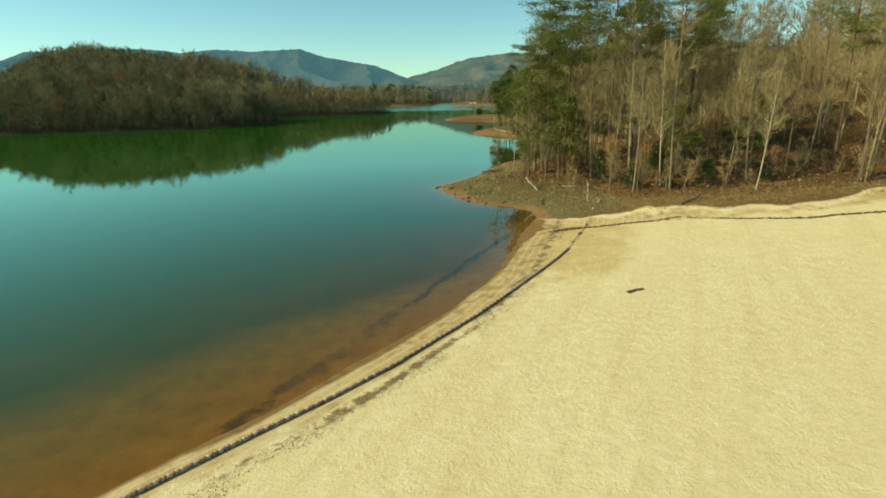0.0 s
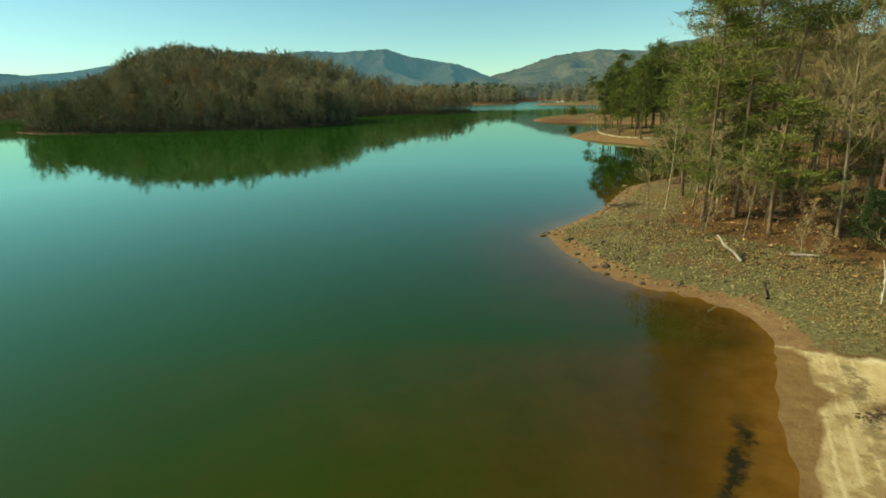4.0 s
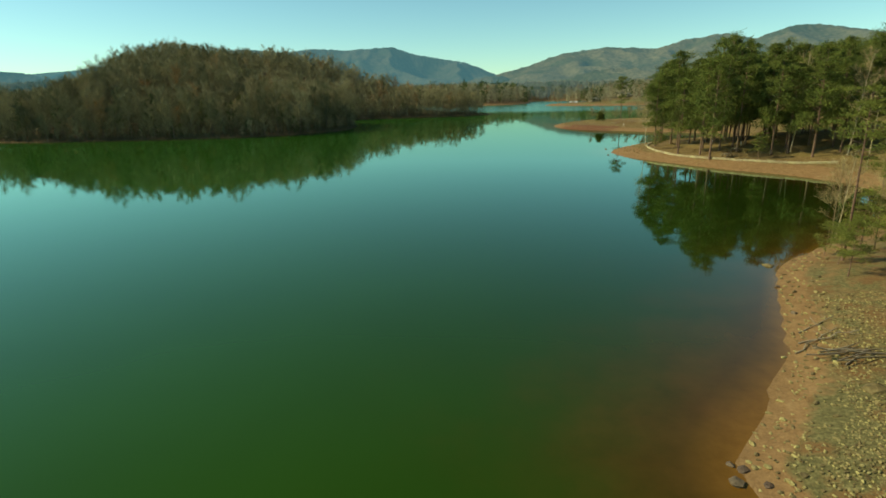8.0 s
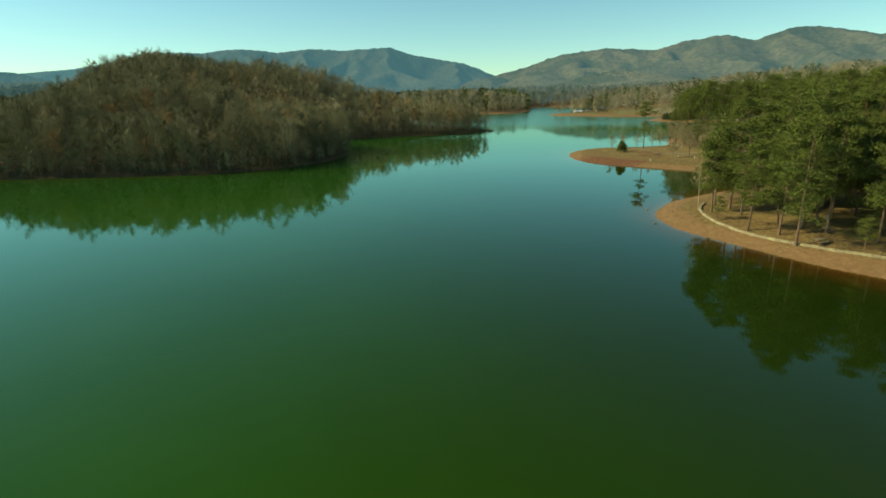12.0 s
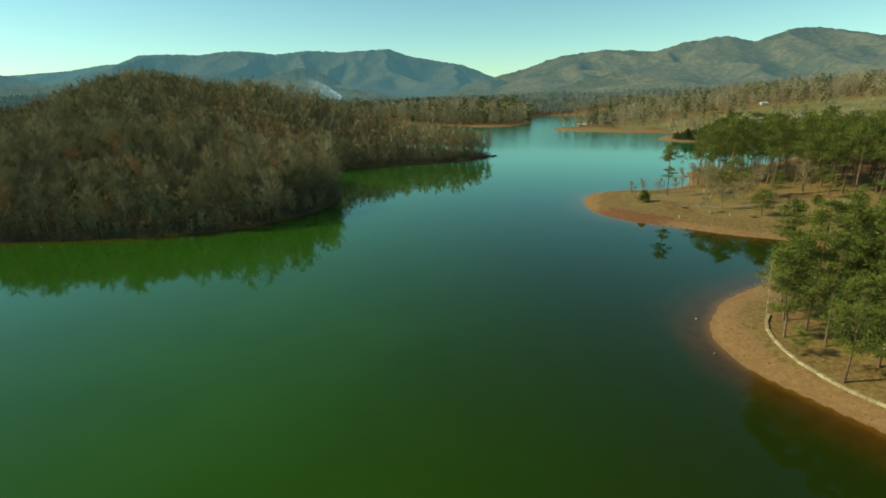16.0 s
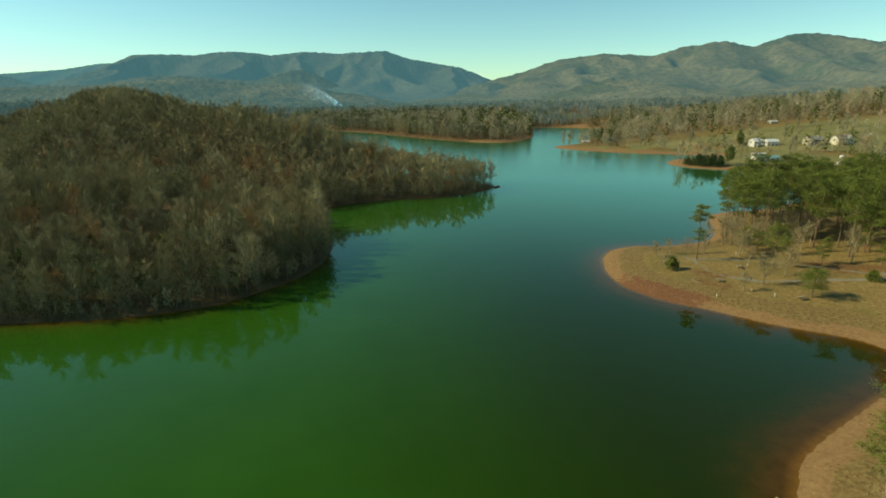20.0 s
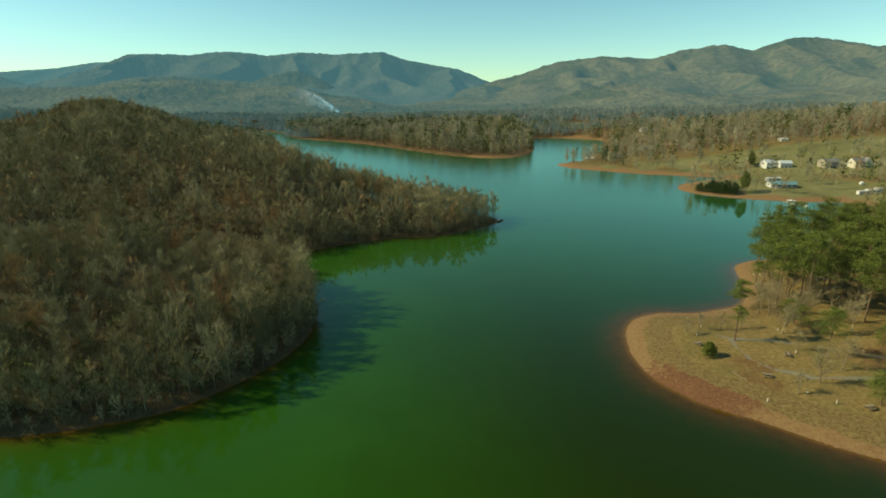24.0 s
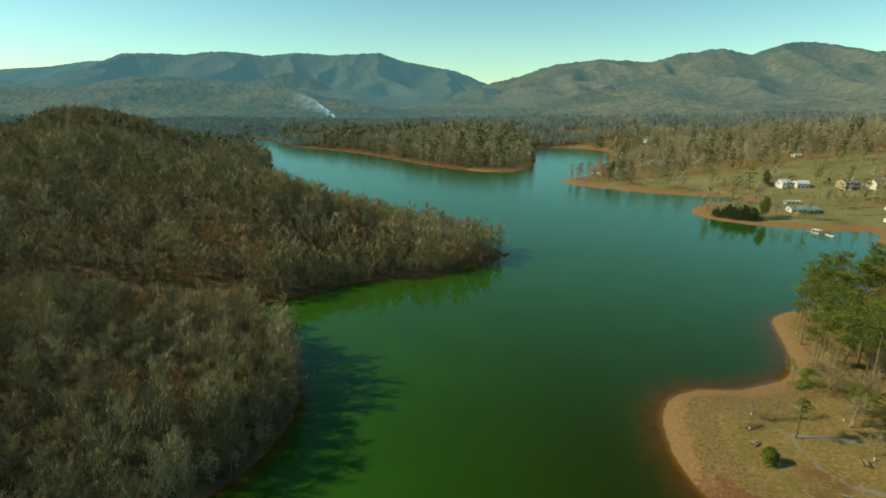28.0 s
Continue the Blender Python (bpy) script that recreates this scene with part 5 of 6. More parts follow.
for i in near_stones[:280]:
    x, y = stones[i]
    s = float(sr.uniform(0.05, 0.12))
    under("stone", stone_meshes[i % 5], riprap, "", pose(x, y, ground_at(x, y) + 0.05, 0, 0, float(sr.uniform(0, 360))) @ Matrix.Diagonal((s, s * 0.8, s * 0.8, 1)))
rest = stones[near_stones[280:]]
ob = under("loose_stones", spread_lumps("loose_stones", rest, sr.uniform(0.03, 0.095, len(rest)), STONE, sr), riprap)
ob["kind"] = "stuff"


def boulder(x, y, size, material, label, seed, category="rock"):
    v, f = lump(seed, 0.55)
    ob = new("rock", mesh_from("rock", v * size, f, material))
    ob.matrix_basis = pose(x, y, ground_at(x, y) + 0.12 * size, 0, 0, seed * 47)
    return tagged(ob, label, category, "rocks along the waterline")


for i, (x, y, s, pale) in enumerate([(10.6, 71.9, 0.32, 0), (11.2, 72.6, 0.26, 0), (11.6, 71.6, 0.22, 0), (10.9, 72.9, 0.2, 0), (12.2, 69.6, 0.55, 1), (12.5, 63.0, 0.34, 0), (13.2, 62.6, 0.4, 0), (14.2, 63.3, 0.3, 0),
                                     (14.5, 59.4, 0.3, 0), (11.7, 64.3, 0.2, 0), (14.3, 67.2, 0.3, 0), (12.1, 66.0, 0.24, 0), (26.1, 96.2, 0.45, 1), (19.0, 76.5, 0.5, 1), (12.9, 61.5, 0.25, 0), (16.5, 58.6, 0.28, 0),
                                     (22.0, 86.5, 0.22, 0), (24.0, 91.5, 0.25, 0), (40.1, 187.0, 0.35, 1), (37.1, 174.9, 0.3, 1), (30.5, 426.5, 1.6, 0), (29, 423.5, 1.2, 0), (54.5, 299.5, 0.4, 1)]):
    b = boulder(x, y, s, STONE if pale else STONE_DARK, "pale rounded rock at the waterline" if pale else "dark wet rock at the waterline", i)
    if (x, y) in ((40.1, 187.0), (37.1, 174.9)):
        b.matrix_basis = pose(x, y, 0.02, 0, 0, i * 47)

rubble = scatter(sr, 8, 40, 54, 104, 0.35, lambda x, y, d: (d > 0.05) & (d < 2.6) & (y > beach_edge(x) + 2), 900, 9000)
tagged(new("shore_rubble", spread_lumps("shore_rubble", rubble, sr.uniform(0.05, 0.17, len(rubble)), STONE, sr)), "small stones strewn along the red clay waterline", "stones", kind="stuff")
rubble = scatter(sr, 34, 130, 130, 352, 0.7, lambda x, y, d: (d > 0.4) & (d < 9) & (sr.uniform(0, 1, len(x)) < 0.5), 2600, 30000)
tagged(new("bank_rubble", spread_lumps("bank_rubble", rubble, sr.uniform(0.05, 0.16, len(rubble)), STONE, sr)), "scattered stones and clods on the dry bank", "stones", kind="stuff")

# Dry grass tufts on the bank of the picnic shore and the spit.
tuft = scatter(sr, 36, 135, 130, 352, 0.55, lambda x, y, d: (d > 2.0) & (d < 15) & (bumps(x, y, 6, 51) > -0.1), 3600, 30000)
h = Heap()
z = ground(tuft[:, 0], tuft[:, 1])
c = np.repeat(np.column_stack([tuft, z]), 5, 0)
dd = sr.normal(0, 1, (len(c), 3)) * (0.14, 0.14, 0.0) + (0, 0, 0.22)
h.slivers(c + sr.normal(0, 0.10, c.shape) * (1, 1, 0), c + dd, 0.06, sr)
STRAW = plain("dry_straw", (0.17, 0.12, 0.042), (0.32, 0.235, 0.09), 0.8, island=0.5, bump=0)
tagged(new("dry_grass", mesh_from("dry_grass", *h.arrays(), STRAW)), "tufts of dry straw-coloured grass on the bank", "grass", kind="stuff")

# Undergrowth and fallen twigs below the wood on the point.
und = scatter(sr, 17, 110, 34, 108, 0.7, lambda x, y, d: (d > 4.5) & ((d > 9) | (y < 70)) & (y > forest_edge(x) - 1.5) & (bumps(x, y, 7, 52) > -0.4), 5200, 50000)
h = Heap()
z = ground(und[:, 0], und[:, 1])
c = np.repeat(np.column_stack([und, z]), 7, 0)
h.slivers(c + sr.normal(0, 0.25, c.shape) * (1, 1, 0), c + sr.normal(0, 0.35, c.shape) * (1, 1, 0) + np.abs(sr.normal(0.55, 0.4, (len(c), 1))) * (0, 0, 1), 0.045, sr)
tagged(new("undergrowth", mesh_from("undergrowth", *h.arrays(), BRUSH)), "tangle of bare brown undergrowth on the forest floor", "undergrowth", kind="stuff")
h = Heap()
c = np.repeat(np.column_stack([und, z]), 4, 0) + sr.normal(0, 0.5, (len(und) * 4, 3)) * (1, 1, 0) + (0, 0, 0.12)
c[:, 2] += np.where(sr.uniform(0, 1, len(c)) < 0.25, sr.uniform(0.1, 1.2, len(c)), 0)
h.slivers(c, c + sr.normal(0, 0.16, c.shape) * (1, 1, 0.4), 0.16, sr)
tagged(new("fallen_leaves", mesh_from("fallen_leaves", *h.arrays(), DRY_LEAF)), "rust-brown fallen leaves under the bare trees", "leaves", kind="stuff")
edge = scatter(sr, -330, 34, 244, 520, 1.3, lambda x, y, d: (d > 0.3) & (d < 10), 6500, 120000)
h = Heap()
z = ground(edge[:, 0], edge[:, 1])
c = np.repeat(np.column_stack([edge, z]), 8, 0)
h.slivers(c + sr.normal(0, 0.7, c.shape) * (1, 1, 0), c + sr.normal(0, 0.9, c.shape) * (1, 1, 0) + np.abs(sr.normal(1.9, 1.2, (len(c), 1))) * (0, 0, 1), 0.13, sr)
tagged(new("shore_brush", mesh_from("shore_brush", *h.arrays(), WOODS_TWIG)), "low leafless brush along the wooded shore", "brush", kind="stuff")

strip = scatter(sr, 19, 100, 28, 62, 0.32, lambda x, y, d: (y > beach_edge(x) - 0.3) & (y < forest_edge(x) + 3) & (d > 3) & (bumps(x, y, 3, 74) > -0.35), 5200, 60000)
h, lv = Heap(), Heap()
c = np.repeat(np.column_stack([strip, ground(strip[:, 0], strip[:, 1])]), 5, 0)
h.slivers(c + sr.normal(0, 0.12, c.shape) * (1, 1, 0), c + sr.normal(0, 0.13, c.shape) * (1, 1, 0) + np.abs(sr.normal(0.14, 0.08, (len(c), 1))) * (0, 0, 1), 0.035, sr)
tagged(new("dry_grass", mesh_from("dry_grass", *h.arrays(), STRAW)), "sparse dry grass between the sand and the wood", "grass", kind="stuff")
c = c[::2] + sr.normal(0, 0.25, c[::2].shape) * (1, 1, 0) + (0, 0, 0.04)
lv.slivers(c, c + sr.normal(0, 0.10, c.shape) * (1, 1, 0.2), 0.09, sr)
tagged(new("fallen_leaves", mesh_from("fallen_leaves", *lv.arrays(), DRY_LEAF)), "brown fallen leaves blown onto the bank above the sand", "leaves", kind="stuff")

# The float line on the sand: an old swimming rope strung with floats.
LINE = np.array([(-8.6, 15.0), (-6.5, 16.6), (-4.1, 18.4), (-1.4, 20.4), (1.1, 22.4), (3.7, 25.0), (6.5, 27.7), (8.9, 30.3), (12.0, 33.7), (14.8, 36.8), (16.4, 38.8)], float)
seg = np.concatenate([[0], np.cumsum(np.hypot(*np.diff(LINE, axis=0).T))])
line_at = lambda s: (float(np.interp(s, seg, LINE[:, 0])), float(np.interp(s, seg, LINE[:, 1])))
float_line = base("float_line", pose(0, 0, 0), "old swimming rope strung with red and white floats lying on sand", "float line")
TAIL = np.array([line_at(s) for s in np.arange(0, seg[-1], 0.8)] + [(17.4, 40.4), (19.0, 42.7), (20.9, 45.5), (24.2, 50.7)])
tz = ground(TAIL[:, 0], TAIL[:, 1])
under("rope", mesh_from("rope", *tube(np.column_stack([TAIL, np.maximum(tz, 0) + 0.10]), np.full(len(TAIL), 0.022), 6), ROPE, True), float_line)
bm = bmesh.new()
bmesh.ops.create_cone(bm, segments=8, radius1=0.085, radius2=0.085, depth=0.12, cap_ends=True)
bmesh.ops.bevel(bm, geom=[e for e in bm.edges if e.calc_length() < 0.09 and abs(e.verts[0].co.z - e.verts[1].co.z) < 1e-4], offset=0.025, segments=1, affect="EDGES")
float_meshes = []
for mat in (BUOY_RED, BUOY_WHITE):
    me = bpy.data.meshes.new("float")
    bm.to_mesh(me)
    me.materials.append(mat)
    float_meshes.append(me)
bm.free()
step = seg[-1] / 235
for i in range(235):
    (x0, y0), (x1, y1) = line_at(i * step), line_at(i * step + 0.1)
    heading = math.degrees(math.atan2(y1 - y0, x1 - x0))
    under("float", float_meshes[1 if i % 3 == 2 else 0], float_line, "", pose(x0, y0, max(ground_at(x0, y0), 0) + 0.085, 0, 90, heading))
for x, y, k in ((18.9, 42.6, 0), (19.1, 42.9, 1), (17.3, 40.3, 1), (20.8, 45.4, 0), (20.9, 45.7, 1), (23.0, 48.8, 1)):
    under("float", float_meshes[k], float_line, "", pose(x, y, ground_at(x, y) + 0.1, 0, 90, 52) @ Matrix.Diagonal((1.4, 1.4, 2.2, 1)))

# Eroded ledge with roots along the top of the beach.
ledge = []
for s in np.linspace(0, 1, 3000):
    x = 17 + 55 * s
    y = float(np.interp(x, [17, 23, 29, 33, 36, 43, 72], [44.6, 44.4, 44.0, 40.9, 38.6, 36.4, 31]))
    if bumps(np.array([x]), np.array([y]), 3, 61)[0] > -0.55:
        ledge.append((x + sr.normal(0, 0.08), y + 0.25 * float(bumps(np.array([x]), np.array([0.0]), 2.5, 62)[0]) + sr.normal(0, 0.16)))
ledge = np.array(ledge)
# Dark clods give both the crumbling edge and the shadow line along it.
tagged(new("eroded_ledge", spread_lumps("eroded_ledge", ledge, sr.uniform(0.03, 0.13, len(ledge)), EARTH_DARK, sr, 0.5)), "dark crumbling earth edge across the top of the sand", "earth edge", kind="stuff")
clods = scatter(sr, 2, 62, 14, 48, 0.8, lambda x, y, d: (d > 4.5) & (y < beach_edge(x) - 1) & (sr.uniform(0, 1, len(x)) < 0.25), 520, 8000)
tagged(new("sand_clods", spread_lumps("sand_clods", clods, sr.uniform(0.02, 0.07, len(clods)), plain("dry_sand_clods", (0.42, 0.34, 0.20), (0.62, 0.52, 0.34), 6), sr, 0.7)), "small clods and pebbles on the pale sand", "clods", kind="stuff")
litter = scatter(sr, -14, 30, 10, 56, 0.09, lambda x, y, d: (np.abs(d - 2.8 - 0.5 * bumps(x, y, 6, 64)) < 0.55) & (y < beach_edge(x) + 1) & (bumps(x, y, 2.0, 63) > 0.0), 6500, 160000)
h = Heap()
c = np.column_stack([litter, ground(litter[:, 0], litter[:, 1]) + 0.03])
c = np.repeat(c, 3, 0) + sr.normal(0, 0.07, (len(c) * 3, 3)) * (1, 1, 0)
h.slivers(c, c + sr.normal(0, 0.05, c.shape) * (1, 1, 0.15), 0.035, sr)
tagged(new("drift_litter", mesh_from("drift_litter", *h.arrays(), plain("drift_debris", (0.14, 0.10, 0.045), (0.32, 0.24, 0.12), 4, island=0.7, bump=0))), "dark line of drifted leaves and twigs on sand", "drift litter", kind="stuff")


def log(name, a, b, r0, r1, material, label, category="driftwood", branches=0, seed=0):
    """A fallen stem between two points, with stubs where it has them."""
    r = np.random.default_rng(seed)
    a, b = np.array(a, float), np.array(b, float)
    k = np.linspace(0, 1, 7)
    line = a + np.outer(k, b - a) + r.normal(0, 0.03 * np.linalg.norm(b - a), (7, 3)) * (k * (1 - k) * 4)[:, None] * (1, 1, 0.3)
    ob = new(name, None)
    ob.matrix_basis = Matrix.Translation(a)
    tagged(ob, label, category)
    under("stem", mesh_from("stem", *tube(line - a, r0 + (r1 - r0) * k, 7), material, True), ob)
    for i in range(branches):
        p = line[int(r.integers(2, 6))] - a
        q = p + aim(r, 1, 0.0, 0.7)[0] * r.uniform(0.25, 0.6) * np.linalg.norm(b - a) * 0.5
        under("branch", mesh_from("branch", *tube(np.stack([p, (p + q) / 2 + r.normal(0, 0.03, 3), q]), (r1 * 0.9, r1 * 0.6, 0.01), 5), material, True), ob)
    return ob


g = ground_at
TABLE_WOOD = plain("table_planks", (0.17, 0.135, 0.085), (0.32, 0.265, 0.18), 8, 0.85, 0.3)
log("leaning_snag", (21.0, 59.9, g(21, 59.9) + 0.05), (19.9, 61.1, g(21, 59.9) + 1.5), 0.10, 0.07, WOOD_GREY, "bleached broken trunk leaning on the riprap", "dead trunk")
log("fallen_log", (24.2, 60.2, g(24.2, 60.2) + 0.1), (25.6, 59.4, g(25.6, 59.4) + 0.12), 0.12, 0.08, WOOD_GREY, "short bleached log at the foot of a pine", "log", 1, 3)
log("driftwood_branch", (30.5, 45.6, g(30.5, 45.6) + 0.08), (34.5, 47.0, g(34.5, 47) + 0.55), 0.09, 0.03, WOOD_DARK, "dark fallen branch lying above the sand", "branch", 4, 5)
log("driftwood_root", (20.0, 55.3, g(20, 55.3) + 0.08), (20.9, 57.3, g(20.9, 57.3) + 0.12), 0.08, 0.03, WOOD_DARK, "dark curved root on the riprap", "root", 2, 6)
log("driftwood_pole", (18.8, 81.4, g(18.8, 81.4) + 0.06), (22.0, 83.0, g(22, 83) + 0.2), 0.05, 0.02, TABLE_WOOD, "bleached driftwood pole by the water", "driftwood", 3, 8)
log("driftwood_pole", (19.6, 82.4, g(19.6, 82.4) + 0.06), (22.6, 82.2, g(22.6, 82.2) + 0.2), 0.05, 0.02, TABLE_WOOD, "bleached driftwood pole by the water", "driftwood", 4, 9)
log("driftwood_pole", (20.4, 83.6, g(20.4, 83.6) + 0.06), (23.0, 84.6, g(23, 84.6) + 0.15), 0.04, 0.02, TABLE_WOOD, "bleached driftwood pole by the water", "driftwood", 3, 10)
pile = base("driftwood_pile", pose(20.6, 79.9, g(20.6, 79.9)), "tangled pile of bleached driftwood branches at the waterline", "driftwood")
for i in range(16):
    a, b = sr.normal(0, 0.75, 2), sr.uniform(-0.5, 0.5)
    half = np.array([math.cos(b), math.sin(b), sr.normal(0, 0.06)]) * sr.uniform(0.5, 1.3)
    mid = np.array([a[0], a[1] * 0.6, g(20.6 + a[0], 79.9 + a[1] * 0.6) - g(20.6, 79.9) + 0.06 + 0.02 * i])
    under("branch", mesh_from("branch", *tube(np.stack([mid - half, mid + sr.normal(0, 0.06, 3) * (1, 1, 0.3), mid + half]), (0.045, 0.04, 0.012), 5), TABLE_WOOD, True), pile)
log("fallen_log", (64.8, 265.1, g(64.8, 265.1) + 0.12), (66.2, 261.3, g(66.2, 261.3) + 0.12), 0.10, 0.08, TABLE_WOOD, "pale log lying on the grass of the spit", "log", 0, 12)
log("bark_slab", (15.6, 27.7, g(15.6, 27.7) + 0.05), (16.7, 27.9, g(16.7, 27.9) + 0.06), 0.10, 0.07, plain("brown_bark", (0.10, 0.065, 0.03), (0.25, 0.17, 0.085), 8), "dark slab of bark half buried in sand", "driftwood", 0, 14)
v, f = lump(31, 0.9)
stump = base("stump", pose(24.7, 51.0, g(24.7, 51.0)) @ Matrix.Diagonal((0.6, 0.6, 0.6, 1)), "pale sawn stump at the edge of the sand", "stump")
under("stump_wood", mesh_from("stump_wood", *tube(np.array([(0, 0, -0.1), (0.02, 0, 0.2), (0.03, 0.02, 0.48)]), (0.36, 0.26, 0.24), 10), TABLE_WOOD, True), stump)
under("cut_face", mesh_from("cut_face", v * (0.23, 0.23, 0.035) + (0.03, 0.02, 0.48), f, PAINT_CREAM), stump)
under("root", mesh_from("root", *tube(np.array([(0.2, 0, 0.1), (0.7, 0.1, 0.06), (1.2, 0.0, 0.0)]), (0.10, 0.07, 0.02), 6), WOOD_DARK, True), stump)
post = base("marker_post", pose(24.1, 52.6, g(24.1, 52.6)), "thin weathered marker post with white bands by the beach", "post")
under("pole", mesh_from("pole", *tube(np.array([(0, 0, -0.2), (0.05, 0.1, 1.2), (-0.15, 0.25, 2.3)]), (0.05, 0.045, 0.03), 7), WOOD_GREY, True), post)
for hgt in (0.5, 1.2, 1.8):
    under("band", mesh_from("band", *tube(np.array([(0.0, 0.03 + 0.04 * hgt, hgt - 0.12), (0.0, 0.05 + 0.04 * hgt, hgt + 0.12)]), (0.052, 0.05), 7), PAINT_CREAM, True), post)

# Low retaining wall along the picnic shore.
WALL = np.array([(50.5, 184.5), (48.6, 182.0), (47.2, 179.4), (46.2, 176.0), (45.6, 172.6), (45.7, 169.2), (46.4, 166.0), (47.6, 162.6), (49.4, 159.0), (51.6, 155.8), (54.2, 152.4), (57.6, 149.0), (61.5, 145.8), (66, 142.8)], float)
wseg = np.concatenate([[0], np.cumsum(np.hypot(*np.diff(WALL, axis=0).T))])
wall = base("retaining_wall", pose(0, 0, 0), "low curved wall of pale weathered stone blocks above the bank", "wall", kind="structure")
bm = bmesh.new()
box(bm, -0.5, 0.5, -0.22, 0.22, -0.35, 0.32, 0.05)
block = bpy.data.meshes.new("block")
bm.to_mesh(block)
bm.free()
block.materials.append(plain("wall_stone", (0.22, 0.18, 0.09), (0.42, 0.36, 0.21), 4, 0.95, 0.4))
for i in range(int(wseg[-1])):
    s = i + 0.5
    x, y = float(np.interp(s, wseg, WALL[:, 0])), float(np.interp(s, wseg, WALL[:, 1]))
    x1, y1 = float(np.interp(s + 0.2, wseg, WALL[:, 0])), float(np.interp(s + 0.2, wseg, WALL[:, 1]))
    under("block", block, wall, "", pose(x, y, g(x, y) + float(sr.normal(0, 0.02)), 0, 0, math.degrees(math.atan2(y1 - y, x1 - x)) + float(sr.normal(0, 1.5))))


def picnic_table(m, label):
    ob = base("picnic_table", m, label, "picnic table", "picnic tables")
    for i in range(4):
        bm = bmesh.new()
        part("top_plank", box(bm, -0.95, 0.95, -0.36 + i * 0.185, -0.36 + i * 0.185 + 0.17, 0.72, 0.76, 0.008), TABLE_WOOD, ob)
    for y in (-0.78, 0.52):
        bm = bmesh.new()
        part("bench", box(bm, -0.95, 0.95, y, y + 0.26, 0.42, 0.46, 0.008), TABLE_WOOD, ob)
    for x in (-0.65, 0.65):
        for s in (-1, 1):
            bm = bmesh.new()
            part("leg", box(bm, x - 0.03, x + 0.03, -0.05, 0.05, -0.42, 0.42, 0.006, Matrix.Translation((0, s * 0.42, 0.36)) @ Matrix.Rotation(s * 0.45, 4, "X")), WOOD_DARK, ob)
        bm = bmesh.new()
        part("brace", box(bm, x - 0.025, x + 0.025, -0.72, 0.72, 0.37, 0.42, 0.005), WOOD_DARK, ob)
    return ob


table = picnic_table(stand(53.6, 155.9, 20, 1, 0), "weathered wooden picnic table on the shore lawn")
for x, y, a in ((57.5, 160.3, 40), (63.5, 278.7, 30), (71.4, 262.4, -20), (81.3, 270.5, 70), (85.0, 249.6, 10), (68, 168, 15)):
    copy_thing(table, stand(x, y, a, 1, 0))

for i, (x, y, tall) in enumerate([(69.4, 289.4, 1), (65.4, 283.6, 1), (84.0, 271.6, 1), (111.2, 334.9, 1), (113.0, 334.0, 1), (79.7, 251.8, 1.1), (88.7, 285.8, 1), (66.4, 253.9, 1), (58, 171, 1), (61.5, 166, 1), (76, 255.5, 0.9)]):
    p = base("camp_post", stand(x, y, i * 31), "short pale painted post on the campground", "post", "campground posts")
    bm = bmesh.new()
    part("post", box(bm, -0.09, 0.09, -0.09, 0.09, -0.2, 0.95 * tall, 0.015), PAINT_CREAM, p)
    bm = bmesh.new()
    part("cap", box(bm, -0.11, 0.11, -0.11, 0.11, 0.95 * tall, 0.95 * tall + 0.05, 0.01), WOOD_DARK, p)


def fire_ring(x, y):
    ob = base("fire_ring", stand(x, y, 0, 1, 0), "ring of dark stones on the lawn", "fire ring")
    for i in range(9):
        a = i * 2 * math.pi / 9
        under("stone", stone_meshes[i % 5], ob, "", pose(0.5 * math.cos(a), 0.5 * math.sin(a), 0.08, 0, 0, i * 50) @ Matrix.Diagonal((0.17, 0.14, 0.16, 1)))


fire_ring(58.5, 150.2)
fire_ring(70.2, 265.4)

